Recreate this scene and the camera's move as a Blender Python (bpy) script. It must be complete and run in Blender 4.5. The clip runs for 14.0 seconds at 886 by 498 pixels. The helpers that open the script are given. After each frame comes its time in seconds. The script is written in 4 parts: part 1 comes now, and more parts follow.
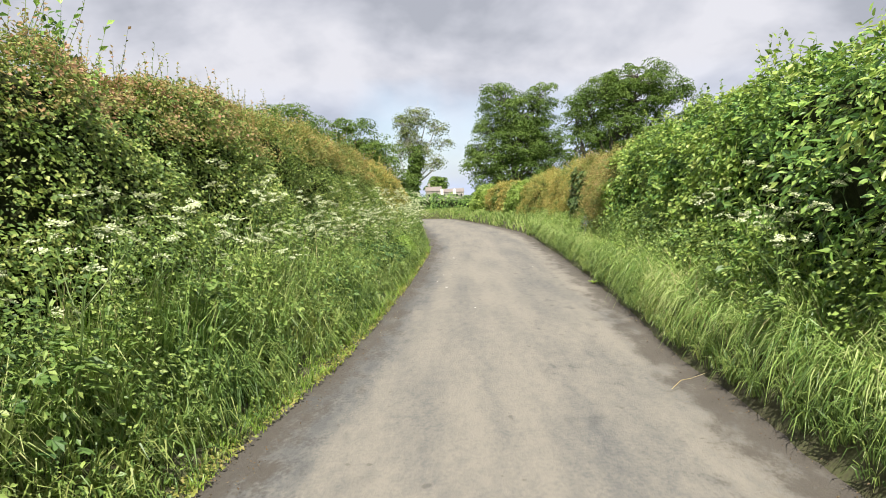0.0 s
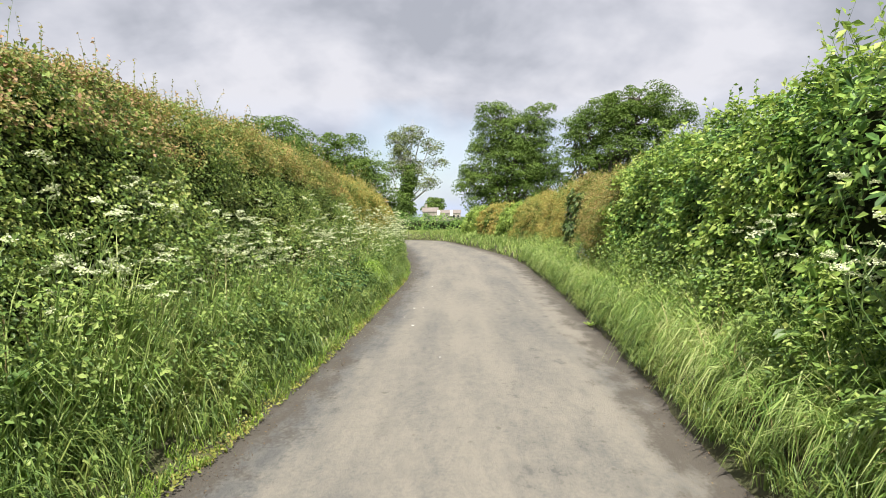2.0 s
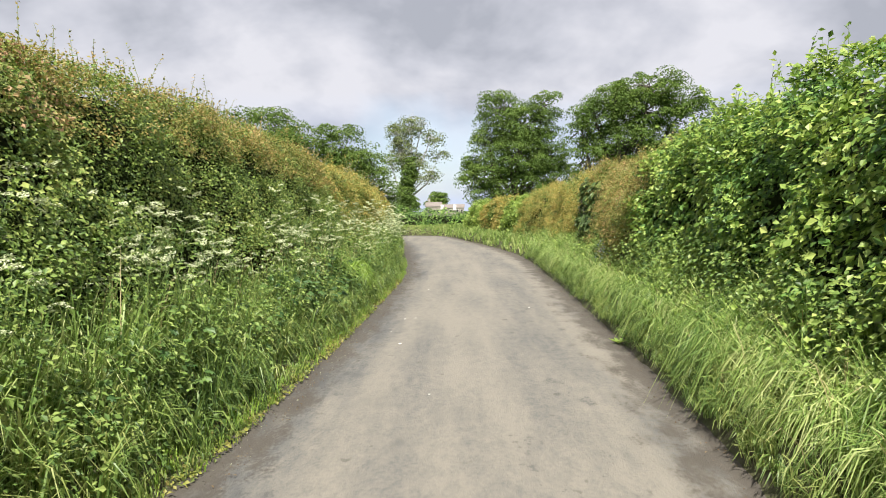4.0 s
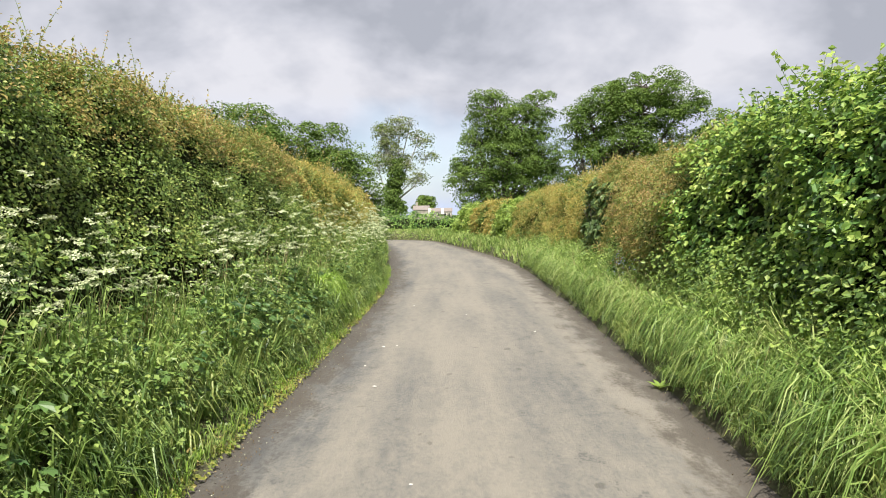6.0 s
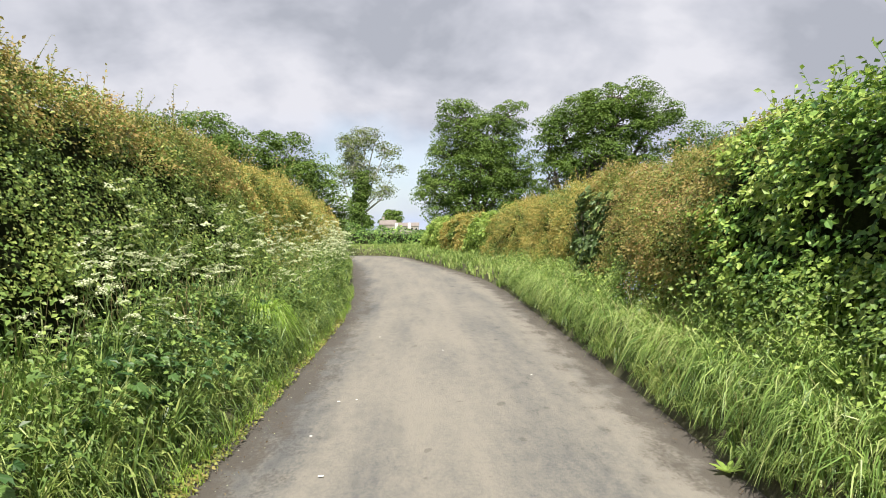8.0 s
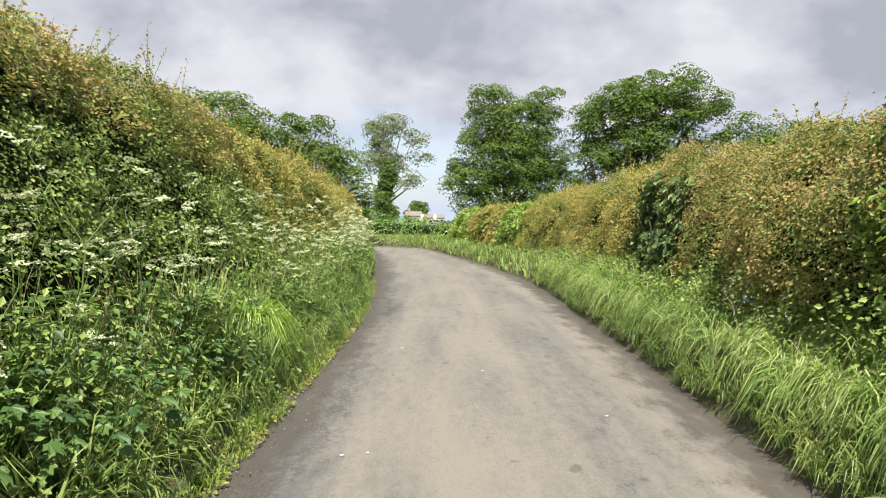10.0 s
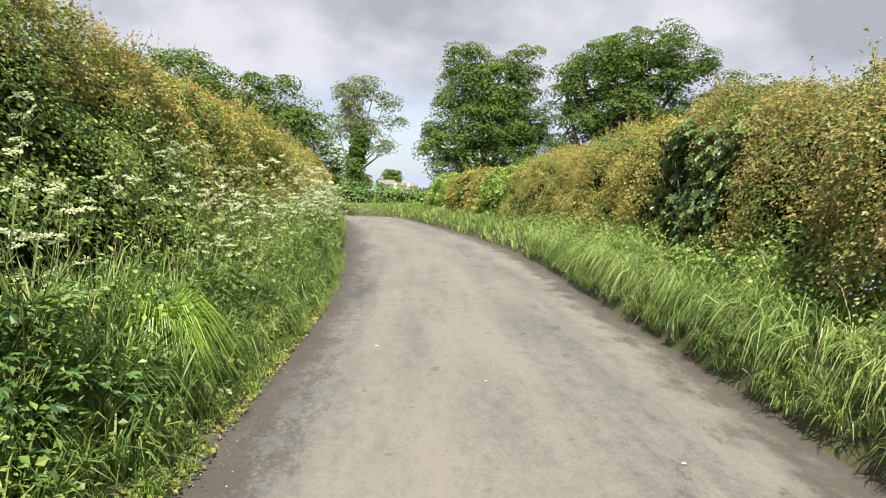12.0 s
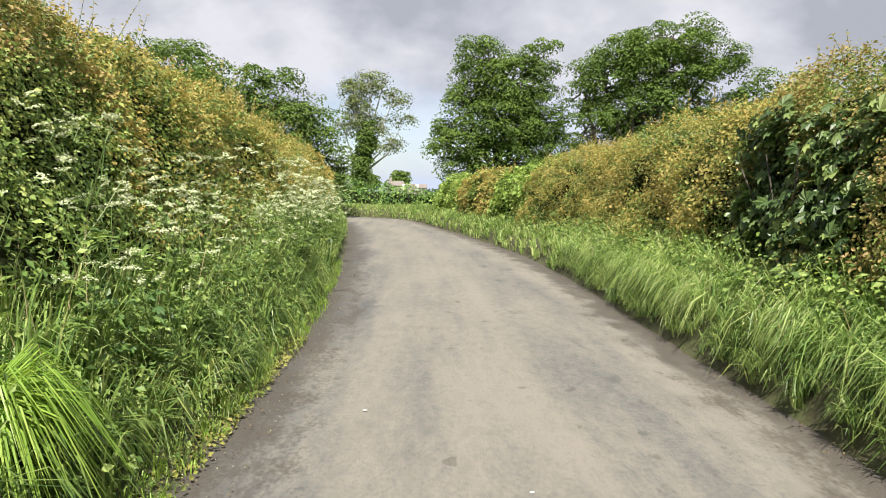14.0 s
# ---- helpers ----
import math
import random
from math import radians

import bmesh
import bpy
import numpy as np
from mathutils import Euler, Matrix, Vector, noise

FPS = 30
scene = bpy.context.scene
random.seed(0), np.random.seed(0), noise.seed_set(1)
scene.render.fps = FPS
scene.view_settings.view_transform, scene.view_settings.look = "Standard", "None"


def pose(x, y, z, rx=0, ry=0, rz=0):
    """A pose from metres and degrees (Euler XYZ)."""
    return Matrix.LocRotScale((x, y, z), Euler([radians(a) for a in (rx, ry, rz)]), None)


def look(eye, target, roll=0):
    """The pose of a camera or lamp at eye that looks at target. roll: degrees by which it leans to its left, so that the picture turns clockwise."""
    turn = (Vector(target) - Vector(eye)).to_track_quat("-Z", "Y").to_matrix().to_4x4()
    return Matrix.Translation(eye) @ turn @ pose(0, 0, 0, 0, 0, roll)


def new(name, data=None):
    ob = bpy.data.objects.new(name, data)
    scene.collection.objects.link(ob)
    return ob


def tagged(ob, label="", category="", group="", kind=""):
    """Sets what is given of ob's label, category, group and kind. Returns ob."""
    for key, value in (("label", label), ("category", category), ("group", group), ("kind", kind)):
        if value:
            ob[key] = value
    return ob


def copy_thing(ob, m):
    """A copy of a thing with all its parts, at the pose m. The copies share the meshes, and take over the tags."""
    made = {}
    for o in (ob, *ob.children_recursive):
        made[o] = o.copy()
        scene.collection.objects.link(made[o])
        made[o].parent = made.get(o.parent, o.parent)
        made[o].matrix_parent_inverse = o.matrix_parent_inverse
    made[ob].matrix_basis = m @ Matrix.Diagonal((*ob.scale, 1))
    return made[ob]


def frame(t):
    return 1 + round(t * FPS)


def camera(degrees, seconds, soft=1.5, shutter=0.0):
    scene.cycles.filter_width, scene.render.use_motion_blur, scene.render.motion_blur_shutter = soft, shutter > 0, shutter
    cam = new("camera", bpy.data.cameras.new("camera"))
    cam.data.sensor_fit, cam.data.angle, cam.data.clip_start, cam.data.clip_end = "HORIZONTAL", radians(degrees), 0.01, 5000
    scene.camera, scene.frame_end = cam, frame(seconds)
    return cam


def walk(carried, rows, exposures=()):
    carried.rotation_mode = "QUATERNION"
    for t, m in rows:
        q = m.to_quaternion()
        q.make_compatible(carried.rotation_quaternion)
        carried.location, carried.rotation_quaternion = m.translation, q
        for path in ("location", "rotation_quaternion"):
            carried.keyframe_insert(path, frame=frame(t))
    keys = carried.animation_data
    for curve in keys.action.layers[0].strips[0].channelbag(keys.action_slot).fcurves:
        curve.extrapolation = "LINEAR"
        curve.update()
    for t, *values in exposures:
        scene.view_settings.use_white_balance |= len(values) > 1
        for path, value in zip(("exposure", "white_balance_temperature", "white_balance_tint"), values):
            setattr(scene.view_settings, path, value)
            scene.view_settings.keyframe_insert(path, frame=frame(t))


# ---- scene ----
cam = camera(65.0, 14.0, soft=1.0)
PATH = [
    (0, (0.636, -0.114, 1.638), (0.613, 1.88, 1.484), -2.4),
    (0.5, (0.773, 0.419, 1.62), (0.773, 2.416, 1.514), -1.6),
    (1, (0.877, 0.948, 1.615), (0.876, 2.946, 1.544), -0.9),
    (1.5, (0.974, 1.464, 1.601), (0.946, 3.462, 1.516), -0.2),
    (2, (1.042, 1.958, 1.611), (1.031, 3.956, 1.517), -0.7),
    (4.5, (1.164, 4.369, 1.586), (1.141, 6.365, 1.476), -1.2),
    (5, (1.153, 4.862, 1.589), (1.149, 6.859, 1.479), -1.0),
    (5.5, (1.131, 5.317, 1.591), (1.138, 7.314, 1.485), -0.9),
    (6, (1.124, 5.826, 1.576), (1.138, 7.824, 1.477), -0.6),
    (6.5, (1.093, 6.305, 1.594), (1.16, 8.301, 1.499), -1.1),
    (7, (1.088, 6.76, 1.57), (1.173, 8.756, 1.474), -0.4),
    (7.5, (1.076, 7.28, 1.557), (1.181, 9.275, 1.478), -0.5),
    (8, (1.075, 7.738, 1.567), (1.185, 9.734, 1.509), -0.6),
    (10.5, (0.992, 10.128, 1.483), (1.023, 12.126, 1.388), 1.0),
    (11, (0.992, 10.591, 1.456), (1.061, 12.586, 1.339), 0.8),
    (11.5, (0.973, 11.104, 1.436), (1.059, 13.096, 1.287), 1.2),
    (12, (0.934, 11.556, 1.424), (1.049, 13.546, 1.255), 0.4),
    (12.5, (0.925, 12.083, 1.409), (1.054, 14.07, 1.219), 0.6),
    (13, (0.921, 12.569, 1.398), (1.047, 14.556, 1.202), 0.4),
    (13.5, (0.931, 13.01, 1.399), (1.033, 14.999, 1.209), 0.5),
    (14, (0.975, 13.511, 1.388), (1.067, 15.502, 1.224), 1.0),
]
walk(cam, [(t, look(eye, target, roll)) for t, eye, target, roll in PATH], [(0.0, 0.98), (14.0, 0.98)])

# ---- light ----
SUN_AZ, SUN_EL = radians(184), radians(56)
world = bpy.data.worlds.new("sky")
scene.world = world
world.use_nodes = True
wn, wl = world.node_tree.nodes, world.node_tree.links
wn.clear()


def wnode(kind, **settings):
    n = wn.new(kind)
    for key, value in settings.items():
        if key == "op":
            n.operation = value
    return n


sky = wn.new("ShaderNodeTexSky")
sky.sky_type = "NISHITA"
sky.sun_disc = False
sky.sun_elevation, sky.sun_rotation = SUN_EL, SUN_AZ
bg_sky = wn.new("ShaderNodeBackground")
bg_sky.inputs["Strength"].default_value = 0.085
wl.new(sky.outputs[0], bg_sky.inputs["Color"])
coord = wn.new("ShaderNodeTexCoord")
sep = wn.new("ShaderNodeSeparateXYZ")
wl.new(coord.outputs["Generated"], sep.inputs[0])
rise = wnode("ShaderNodeMath", op="MAXIMUM")
wl.new(sep.outputs["Z"], rise.inputs[0])
rise.inputs[1].default_value = 0.0
lift = wnode("ShaderNodeMath", op="ADD")
wl.new(rise.outputs[0], lift.inputs[0])
lift.inputs[1].default_value = 0.5
flat = wn.new("ShaderNodeCombineXYZ")
for axis in "XY":
    div = wnode("ShaderNodeMath", op="DIVIDE")
    wl.new(sep.outputs[axis], div.inputs[0])
    wl.new(lift.outputs[0], div.inputs[1])
    wl.new(div.outputs[0], flat.inputs[axis])
flat.inputs["Z"].default_value = 3.1


def cloud_noise(scale, detail, rough, distort):
    n = wn.new("ShaderNodeTexNoise")
    n.inputs["Scale"].default_value = scale
    n.inputs["Detail"].default_value = detail
    n.inputs["Roughness"].default_value = rough
    n.inputs["Distortion"].default_value = distort
    wl.new(flat.outputs[0], n.inputs["Vector"])
    return n


big, fine = cloud_noise(3.3, 5, 0.52, 0.15), cloud_noise(1.4, 4, 0.5, 0.2)
shade = wn.new("ShaderNodeValToRGB")
wl.new(big.outputs["Fac"], shade.inputs["Fac"])
stops = shade.color_ramp.elements
stops[0].position, stops[0].color = 0.38, (0.34, 0.355, 0.405, 1)
stops[1].position, stops[1].color = 0.62, (0.60, 0.60, 0.645, 1)
mid = stops.new(0.5)
mid.color = (0.47, 0.48, 0.535, 1)
bg_cloud = wn.new("ShaderNodeBackground")
# Clearer, bluer air low over the horizon.
low = wn.new("ShaderNodeValToRGB")
low.color_ramp.elements[0].position, low.color_ramp.elements[0].color = 0.02, (0.75, 0.75, 0.75, 1)
low.color_ramp.elements[1].position, low.color_ramp.elements[1].color = 0.17, (0, 0, 0, 1)
wl.new(sep.outputs["Z"], low.inputs["Fac"])
tone = wn.new("ShaderNodeMixRGB")
wl.new(low.outputs["Color"], tone.inputs["Fac"])
wl.new(shade.outputs["Color"], tone.inputs["Color1"])
tone.inputs["Color2"].default_value = (0.52, 0.60, 0.78, 1)
wl.new(tone.outputs["Color"], bg_cloud.inputs["Color"])
bg_cloud.inputs["Strength"].default_value = 0.69
cover = wn.new("ShaderNodeValToRGB")
wl.new(fine.outputs["Fac"], cover.inputs["Fac"])
cover.color_ramp.elements[0].position, cover.color_ramp.elements[0].color = 0.30, (0.35, 0.35, 0.35, 1)
cover.color_ramp.elements[1].position, cover.color_ramp.elements[1].color = 0.45, (1, 1, 1, 1)
blend = wn.new("ShaderNodeMixShader")
wl.new(cover.outputs["Color"], blend.inputs["Fac"])
wl.new(bg_sky.outputs[0], blend.inputs[1])
wl.new(bg_cloud.outputs[0], blend.inputs[2])
wout = wn.new("ShaderNodeOutputWorld")
wl.new(blend.outputs[0], wout.inputs["Surface"])

sun = new("sun", bpy.data.lights.new("sun", "SUN"))
sun.data.energy, sun.data.angle, sun.data.color = 5.0, radians(1.0), (1.0, 0.95, 0.85)
sun_way = Vector((math.sin(SUN_AZ) * math.cos(SUN_EL), math.cos(SUN_AZ) * math.cos(SUN_EL), math.sin(SUN_EL)))
sun.matrix_world = look(sun_way * 60, (0, 0, 0))


# ---- materials ----
def material(name):
    m = bpy.data.materials.new(name)
    m.use_nodes = True
    t = m.node_tree
    return m, t.nodes, t.links, t.nodes["Principled BSDF"]


def ramp(nodes, colours):
    r = nodes.new("ShaderNodeValToRGB")
    e = r.color_ramp.elements
    while len(e) < len(colours):
        e.new(0.5)
    for i, c in enumerate(colours):
        e[i].position, e[i].color = i / (len(colours) - 1), (*c, 1)
    return r


def noise_tex(nodes, links, scale, detail=3.0, where=None):
    n = nodes.new("ShaderNodeTexNoise")
    n.inputs["Scale"].default_value, n.inputs["Detail"].default_value = scale, detail
    if where is None:
        c = nodes.new("ShaderNodeTexCoord")
        where = c.outputs["Object"]
    links.new(where, n.inputs["Vector"])
    return n


def leaf_mat(name, colours, through_light=0.35, rough=0.5, patch=1.3, single=False, vary=0.95):
    """Leaves: colour by leaf, drifting over the plant, with light passing through."""
    m, nodes, links, p = material(name)
    if single:
        rnd = nodes.new("ShaderNodeObjectInfo").outputs["Random"]
    else:
        rnd = nodes.new("ShaderNodeNewGeometry").outputs["Random Per Island"]
    n = noise_tex(nodes, links, patch, 3)
    add = nodes.new("ShaderNodeMath")
    add.operation = "MULTIPLY_ADD"
    links.new(n.outputs["Fac"], add.inputs[0])
    add.inputs[1].default_value = 1.3
    add.inputs[2].default_value = -0.65
    both = nodes.new("ShaderNodeMath")
    both.operation = "MULTIPLY_ADD"
    links.new(rnd, both.inputs[0])
    both.inputs[1].default_value = vary
    both.inputs[2].default_value = 0.5 - vary / 2
    tot = nodes.new("ShaderNodeMath")
    tot.operation = "ADD"
    tot.use_clamp = True
    links.new(add.outputs[0], tot.inputs[0])
    links.new(both.outputs[0], tot.inputs[1])
    r = ramp(nodes, colours)
    links.new(tot.outputs[0], r.inputs["Fac"])
    links.new(r.outputs["Color"], p.inputs["Base Color"])
    p.inputs["Roughness"].default_value = rough
    p.inputs["Specular IOR Level"].default_value = 0.32
    tr = nodes.new("ShaderNodeBsdfTranslucent")
    hsv = nodes.new("ShaderNodeHueSaturation")
    hsv.inputs["Hue"].default_value, hsv.inputs["Saturation"].default_value, hsv.inputs["Value"].default_value = 0.49, 1.05, 1.5
    links.new(r.outputs["Color"], hsv.inputs["Color"])
    links.new(hsv.outputs[0], tr.inputs["Color"])
    mix = nodes.new("ShaderNodeMixShader")
    mix.inputs["Fac"].default_value = 0.8 * through_light
    links.new(p.outputs[0], mix.inputs[1])
    links.new(tr.outputs[0], mix.inputs[2])
    links.new(mix.outputs[0], nodes["Material Output"].inputs["Surface"])
    return m


def rough_mat(name, colours, scale=6.0, fine_scale=60.0, bump=0.4, rough=0.9, stretch=(1, 1, 1)):
    """Soil, bark, walls: two scales of colour and a fine relief."""
    m, nodes, links, p = material(name)
    c = nodes.new("ShaderNodeTexCoord")
    mp = nodes.new("ShaderNodeMapping")
    mp.inputs["Scale"].default_value = stretch
    links.new(c.outputs["Object"], mp.inputs["Vector"])
    a = noise_tex(nodes, links, scale, 5, mp.outputs[0])
    b = noise_tex(nodes, links, fine_scale, 4, mp.outputs[0])
    mx = nodes.new("ShaderNodeMath")
    mx.operation = "MULTIPLY_ADD"
    links.new(b.outputs["Fac"], mx.inputs[0])
    mx.inputs[1].default_value = 0.8
    links.new(a.outputs["Fac"], mx.inputs[2])
    half = nodes.new("ShaderNodeMapRange")
    half.inputs["From Min"].default_value, half.inputs["From Max"].default_value = 0.55, 1.25
    links.new(mx.outputs[0], half.inputs["Value"])
    r = ramp(nodes, colours)
    links.new(half.outputs[0], r.inputs["Fac"])
    links.new(r.outputs["Color"], p.inputs["Base Color"])
    p.inputs["Roughness"].default_value = rough
    bm_ = nodes.new("ShaderNodeBump")
    bm_.inputs["Strength"].default_value, bm_.inputs["Distance"].default_value = bump, 0.02
    links.new(mx.outputs[0], bm_.inputs["Height"])
    links.new(bm_.outputs[0], p.inputs["Normal"])
    return m


def road_material():
    """Worn chip-sealed lane: dusty beige crown, greyer wheel tracks with the chips rubbed bare, soil along the edges,
    the right one darkened as the grass's shadow.
    """
    m, nodes, links, p = material("worn_asphalt")

    def maths(op, a, b, c=None):
        n = nodes.new("ShaderNodeMath")
        n.operation = op
        for k, x in enumerate((a, b, c)):
            if x is None:
                continue
            if isinstance(x, (int, float)):
                n.inputs[k].default_value = x
            else:
                links.new(x, n.inputs[k])
        return n.outputs[0]

    def band(x, lo, hi, to_lo=0.0, to_hi=1.0):
        n = nodes.new("ShaderNodeMapRange")
        n.interpolation_type = "SMOOTHSTEP"
        for key, value in (("From Min", lo), ("From Max", hi), ("To Min", to_lo), ("To Max", to_hi)):
            n.inputs[key].default_value = value
        links.new(x, n.inputs["Value"])
        return n.outputs[0]

    def stretched(y):
        mp = nodes.new("ShaderNodeMapping")
        mp.inputs["Scale"].default_value = (1.0, y, 1.0)
        links.new(c.outputs["Object"], mp.inputs["Vector"])
        return mp.outputs[0]

    def mixed(fac, a, b):
        n = nodes.new("ShaderNodeMixRGB")
        links.new(fac, n.inputs["Fac"])
        for key, x in (("Color1", a), ("Color2", b)):
            if isinstance(x, tuple):
                n.inputs[key].default_value = (*x, 1)
            else:
                links.new(x, n.inputs[key])
        return n.outputs["Color"]

    c = nodes.new("ShaderNodeTexCoord")
    uv = nodes.new("ShaderNodeUVMap")
    s = nodes.new("ShaderNodeSeparateXYZ")
    links.new(uv.outputs[0], s.inputs[0])
    long_n = noise_tex(nodes, links, 3.0, 6, stretched(0.10)).outputs["Fac"]
    cloud_n = noise_tex(nodes, links, 0.8, 4, stretched(0.5)).outputs["Fac"]
    blot_n = noise_tex(nodes, links, 4.5, 5, stretched(0.45)).outputs["Fac"]
    chip_n = noise_tex(nodes, links, 42.0, 4, stretched(0.6)).outputs["Fac"]
    grit_n = noise_tex(nodes, links, 170.0, 2).outputs["Fac"]
    x = maths("MULTIPLY_ADD", cloud_n, 0.10, maths("MULTIPLY_ADD", long_n, 0.06, maths("SUBTRACT", s.outputs["X"], 0.08)))
    # Dust lies thick on the crown and thin in the wheel tracks.
    across = nodes.new("ShaderNodeValToRGB")
    e = across.color_ramp.elements
    e[0].position, e[1].position = 0.0, 1.0
    for at, v in ((0.14, 0.34), (0.22, 0.76), (0.33, 0.72), (0.44, 0.82), (0.54, 0.86), (0.66, 0.62), (0.74, 0.60), (0.84, 0.82), (0.92, 0.70)):
        k = e.new(at)
        k.color = (v, v, v, 1)
    e[0].color, e[len(e) - 1].color = (0.1, 0.1, 0.1, 1), (0.2, 0.2, 0.2, 1)
    links.new(x, across.inputs["Fac"])
    dust = maths("MULTIPLY_ADD", maths("SUBTRACT", long_n, 0.5), 1.25, across.outputs["Color"])
    dust = maths("MULTIPLY_ADD", maths("SUBTRACT", cloud_n, 0.5), 0.7, dust)
    dust = maths("MULTIPLY_ADD", maths("SUBTRACT", chip_n, 0.5), 1.05, dust)
    dust = maths("MULTIPLY_ADD", maths("SUBTRACT", grit_n, 0.5), 0.5, dust)
    mid_n = noise_tex(nodes, links, 13.0, 4, stretched(0.4)).outputs["Fac"]
    dust = maths("MULTIPLY_ADD", maths("SUBTRACT", mid_n, 0.5), 0.8, dust)
    base = ramp(nodes, [(0.075, 0.075, 0.076), (0.115, 0.112, 0.106), (0.163, 0.152, 0.133), (0.204, 0.186, 0.158)])
    links.new(dust, base.inputs["Fac"])
    # Dark rubbed patches, most of them in the tracks, and small stains.
    bare = band(maths("MULTIPLY_ADD", chip_n, 0.55, blot_n), 0.86, 1.02)
    track = band(across.outputs["Color"], 0.84, 0.62, 0.12, 0.8)
    colour = mixed(maths("MULTIPLY", bare, track), base.outputs["Color"], (0.066, 0.066, 0.066))
    spot_n = noise_tex(nodes, links, 5.5, 2, stretched(0.7)).outputs["Fac"]
    spot = band(maths("MULTIPLY_ADD", chip_n, 0.12, spot_n), 0.75, 0.79, 0.0, 0.5)
    colour = mixed(spot, colour, (0.055, 0.050, 0.042))
    # Ragged soil washed in from the verges; right band also paints the grass's shadow.
    ragged = maths("MULTIPLY_ADD", maths("SUBTRACT", blot_n, 0.5), 0.30, s.outputs["X"])
    ragged = maths("MULTIPLY_ADD", maths("SUBTRACT", chip_n, 0.5), 0.16, ragged)
    dirt_shade = maths("MAXIMUM", band(ragged, 0.17, 0.06), band(ragged, 0.83, 0.93))
    soil = mixed(grit_n, (0.034, 0.029, 0.023), (0.088, 0.072, 0.057))
    colour = mixed(maths("MULTIPLY", dirt_shade, 0.85), colour, soil)
    links.new(colour, p.inputs["Base Color"])
    p.inputs["Roughness"].default_value = 0.8
    b = nodes.new("ShaderNodeBump")
    b.inputs["Strength"].default_value, b.inputs["Distance"].default_value = 0.7, 0.008
    links.new(maths("MULTIPLY_ADD", chip_n, 1.5, grit_n), b.inputs["Height"])
    links.new(b.outputs[0], p.inputs["Normal"])
    return m


ROAD = road_material()
SOIL = rough_mat("verge_soil", [(0.035, 0.03, 0.018), (0.06, 0.06, 0.025), (0.08, 0.10, 0.03)], 3, 40)
FIELD = rough_mat("field_grass", [(0.05, 0.10, 0.02), (0.08, 0.14, 0.03), (0.11, 0.17, 0.045)], 0.05, 2.0, 0.2)
BARK = rough_mat("grey_bark", [(0.035, 0.03, 0.022), (0.08, 0.07, 0.05), (0.15, 0.135, 0.11)], 3, 25, 0.8, 0.9, (1, 1, 0.3))
PALE_BARK = rough_mat("pale_dead_bark", [(0.25, 0.23, 0.20), (0.36, 0.34, 0.31), (0.46, 0.44, 0.41)], 3, 25, 0.6, 0.9, (1, 1, 0.3))
# Solid twig core of the hedges; its near-black stands for shade between leaves.
TWIG_SHADE = rough_mat("shaded_hedge_twigs", [(0.012, 0.014, 0.007), (0.022, 0.028, 0.011), (0.035, 0.045, 0.016)], 5, 40, 1.0)
TWIG_SHADE.node_tree.nodes["Principled BSDF"].inputs["Specular IOR Level"].default_value = 0.05
STEM = leaf_mat("green_stem", [(0.07, 0.13, 0.03), (0.11, 0.17, 0.045), (0.15, 0.19, 0.06)], 0.1)
HAW = leaf_mat("hawthorn_leaf", [(0.046, 0.084, 0.021), (0.120, 0.192, 0.042), (0.216, 0.300, 0.072), (0.360, 0.396, 0.120)], 0.35, 0.45)
HAW_RED = leaf_mat("hawthorn_new_red", [(0.151, 0.205, 0.049), (0.248, 0.259, 0.081), (0.356, 0.270, 0.119), (0.432, 0.259, 0.162)], 0.4)
HAW_GOLD = leaf_mat("hawthorn_new_gold", [(0.19, 0.20, 0.048), (0.31, 0.285, 0.073), (0.42, 0.345, 0.103), (0.48, 0.345, 0.13)], 0.38, vary=0.55)
ELDER = leaf_mat("elder_leaf", [(0.035, 0.084, 0.022), (0.098, 0.197, 0.050), (0.183, 0.309, 0.070), (0.323, 0.463, 0.112)], 0.35, 0.4)
BRAMBLE = leaf_mat("bramble_leaf", [(0.060, 0.113, 0.022), (0.173, 0.270, 0.054), (0.281, 0.389, 0.086), (0.410, 0.475, 0.140)], 0.4, 0.45)
MAPLE = leaf_mat("sycamore_leaf", [(0.040, 0.075, 0.025), (0.069, 0.115, 0.037), (0.115, 0.172, 0.052), (0.196, 0.253, 0.075)], 0.25, 0.38)
MAPLE_ONE = leaf_mat("sycamore_big_leaf", [(0.057, 0.098, 0.032), (0.092, 0.144, 0.046), (0.149, 0.207, 0.063), (0.265, 0.322, 0.098)], 0.25, 0.38, 1.3, True)
HOG_ONE = leaf_mat("herb_leaf", [(0.03, 0.075, 0.02), (0.05, 0.11, 0.028), (0.08, 0.15, 0.038), (0.13, 0.21, 0.055)], 0.3, 0.45, 1.3, True)
HERB = leaf_mat("verge_herb_leaf", [(0.052, 0.096, 0.026), (0.124, 0.205, 0.050), (0.199, 0.286, 0.068), (0.310, 0.384, 0.111)], 0.35, 0.45)
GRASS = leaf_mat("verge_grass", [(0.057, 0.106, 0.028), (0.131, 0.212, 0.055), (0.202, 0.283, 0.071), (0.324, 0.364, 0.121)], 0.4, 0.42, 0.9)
# Lighter copy of the verge grass, with sunlight put into its colour.
GRASS_R = leaf_mat("sun_tinted_grass", [(0.078, 0.149, 0.035), (0.202, 0.314, 0.078), (0.314, 0.414, 0.123), (0.470, 0.515, 0.224)], 0.42, 0.42, 0.9)
LIME = leaf_mat("bright_grass", [(0.165, 0.286, 0.044), (0.242, 0.374, 0.061), (0.330, 0.440, 0.088)], 0.45, 0.4)
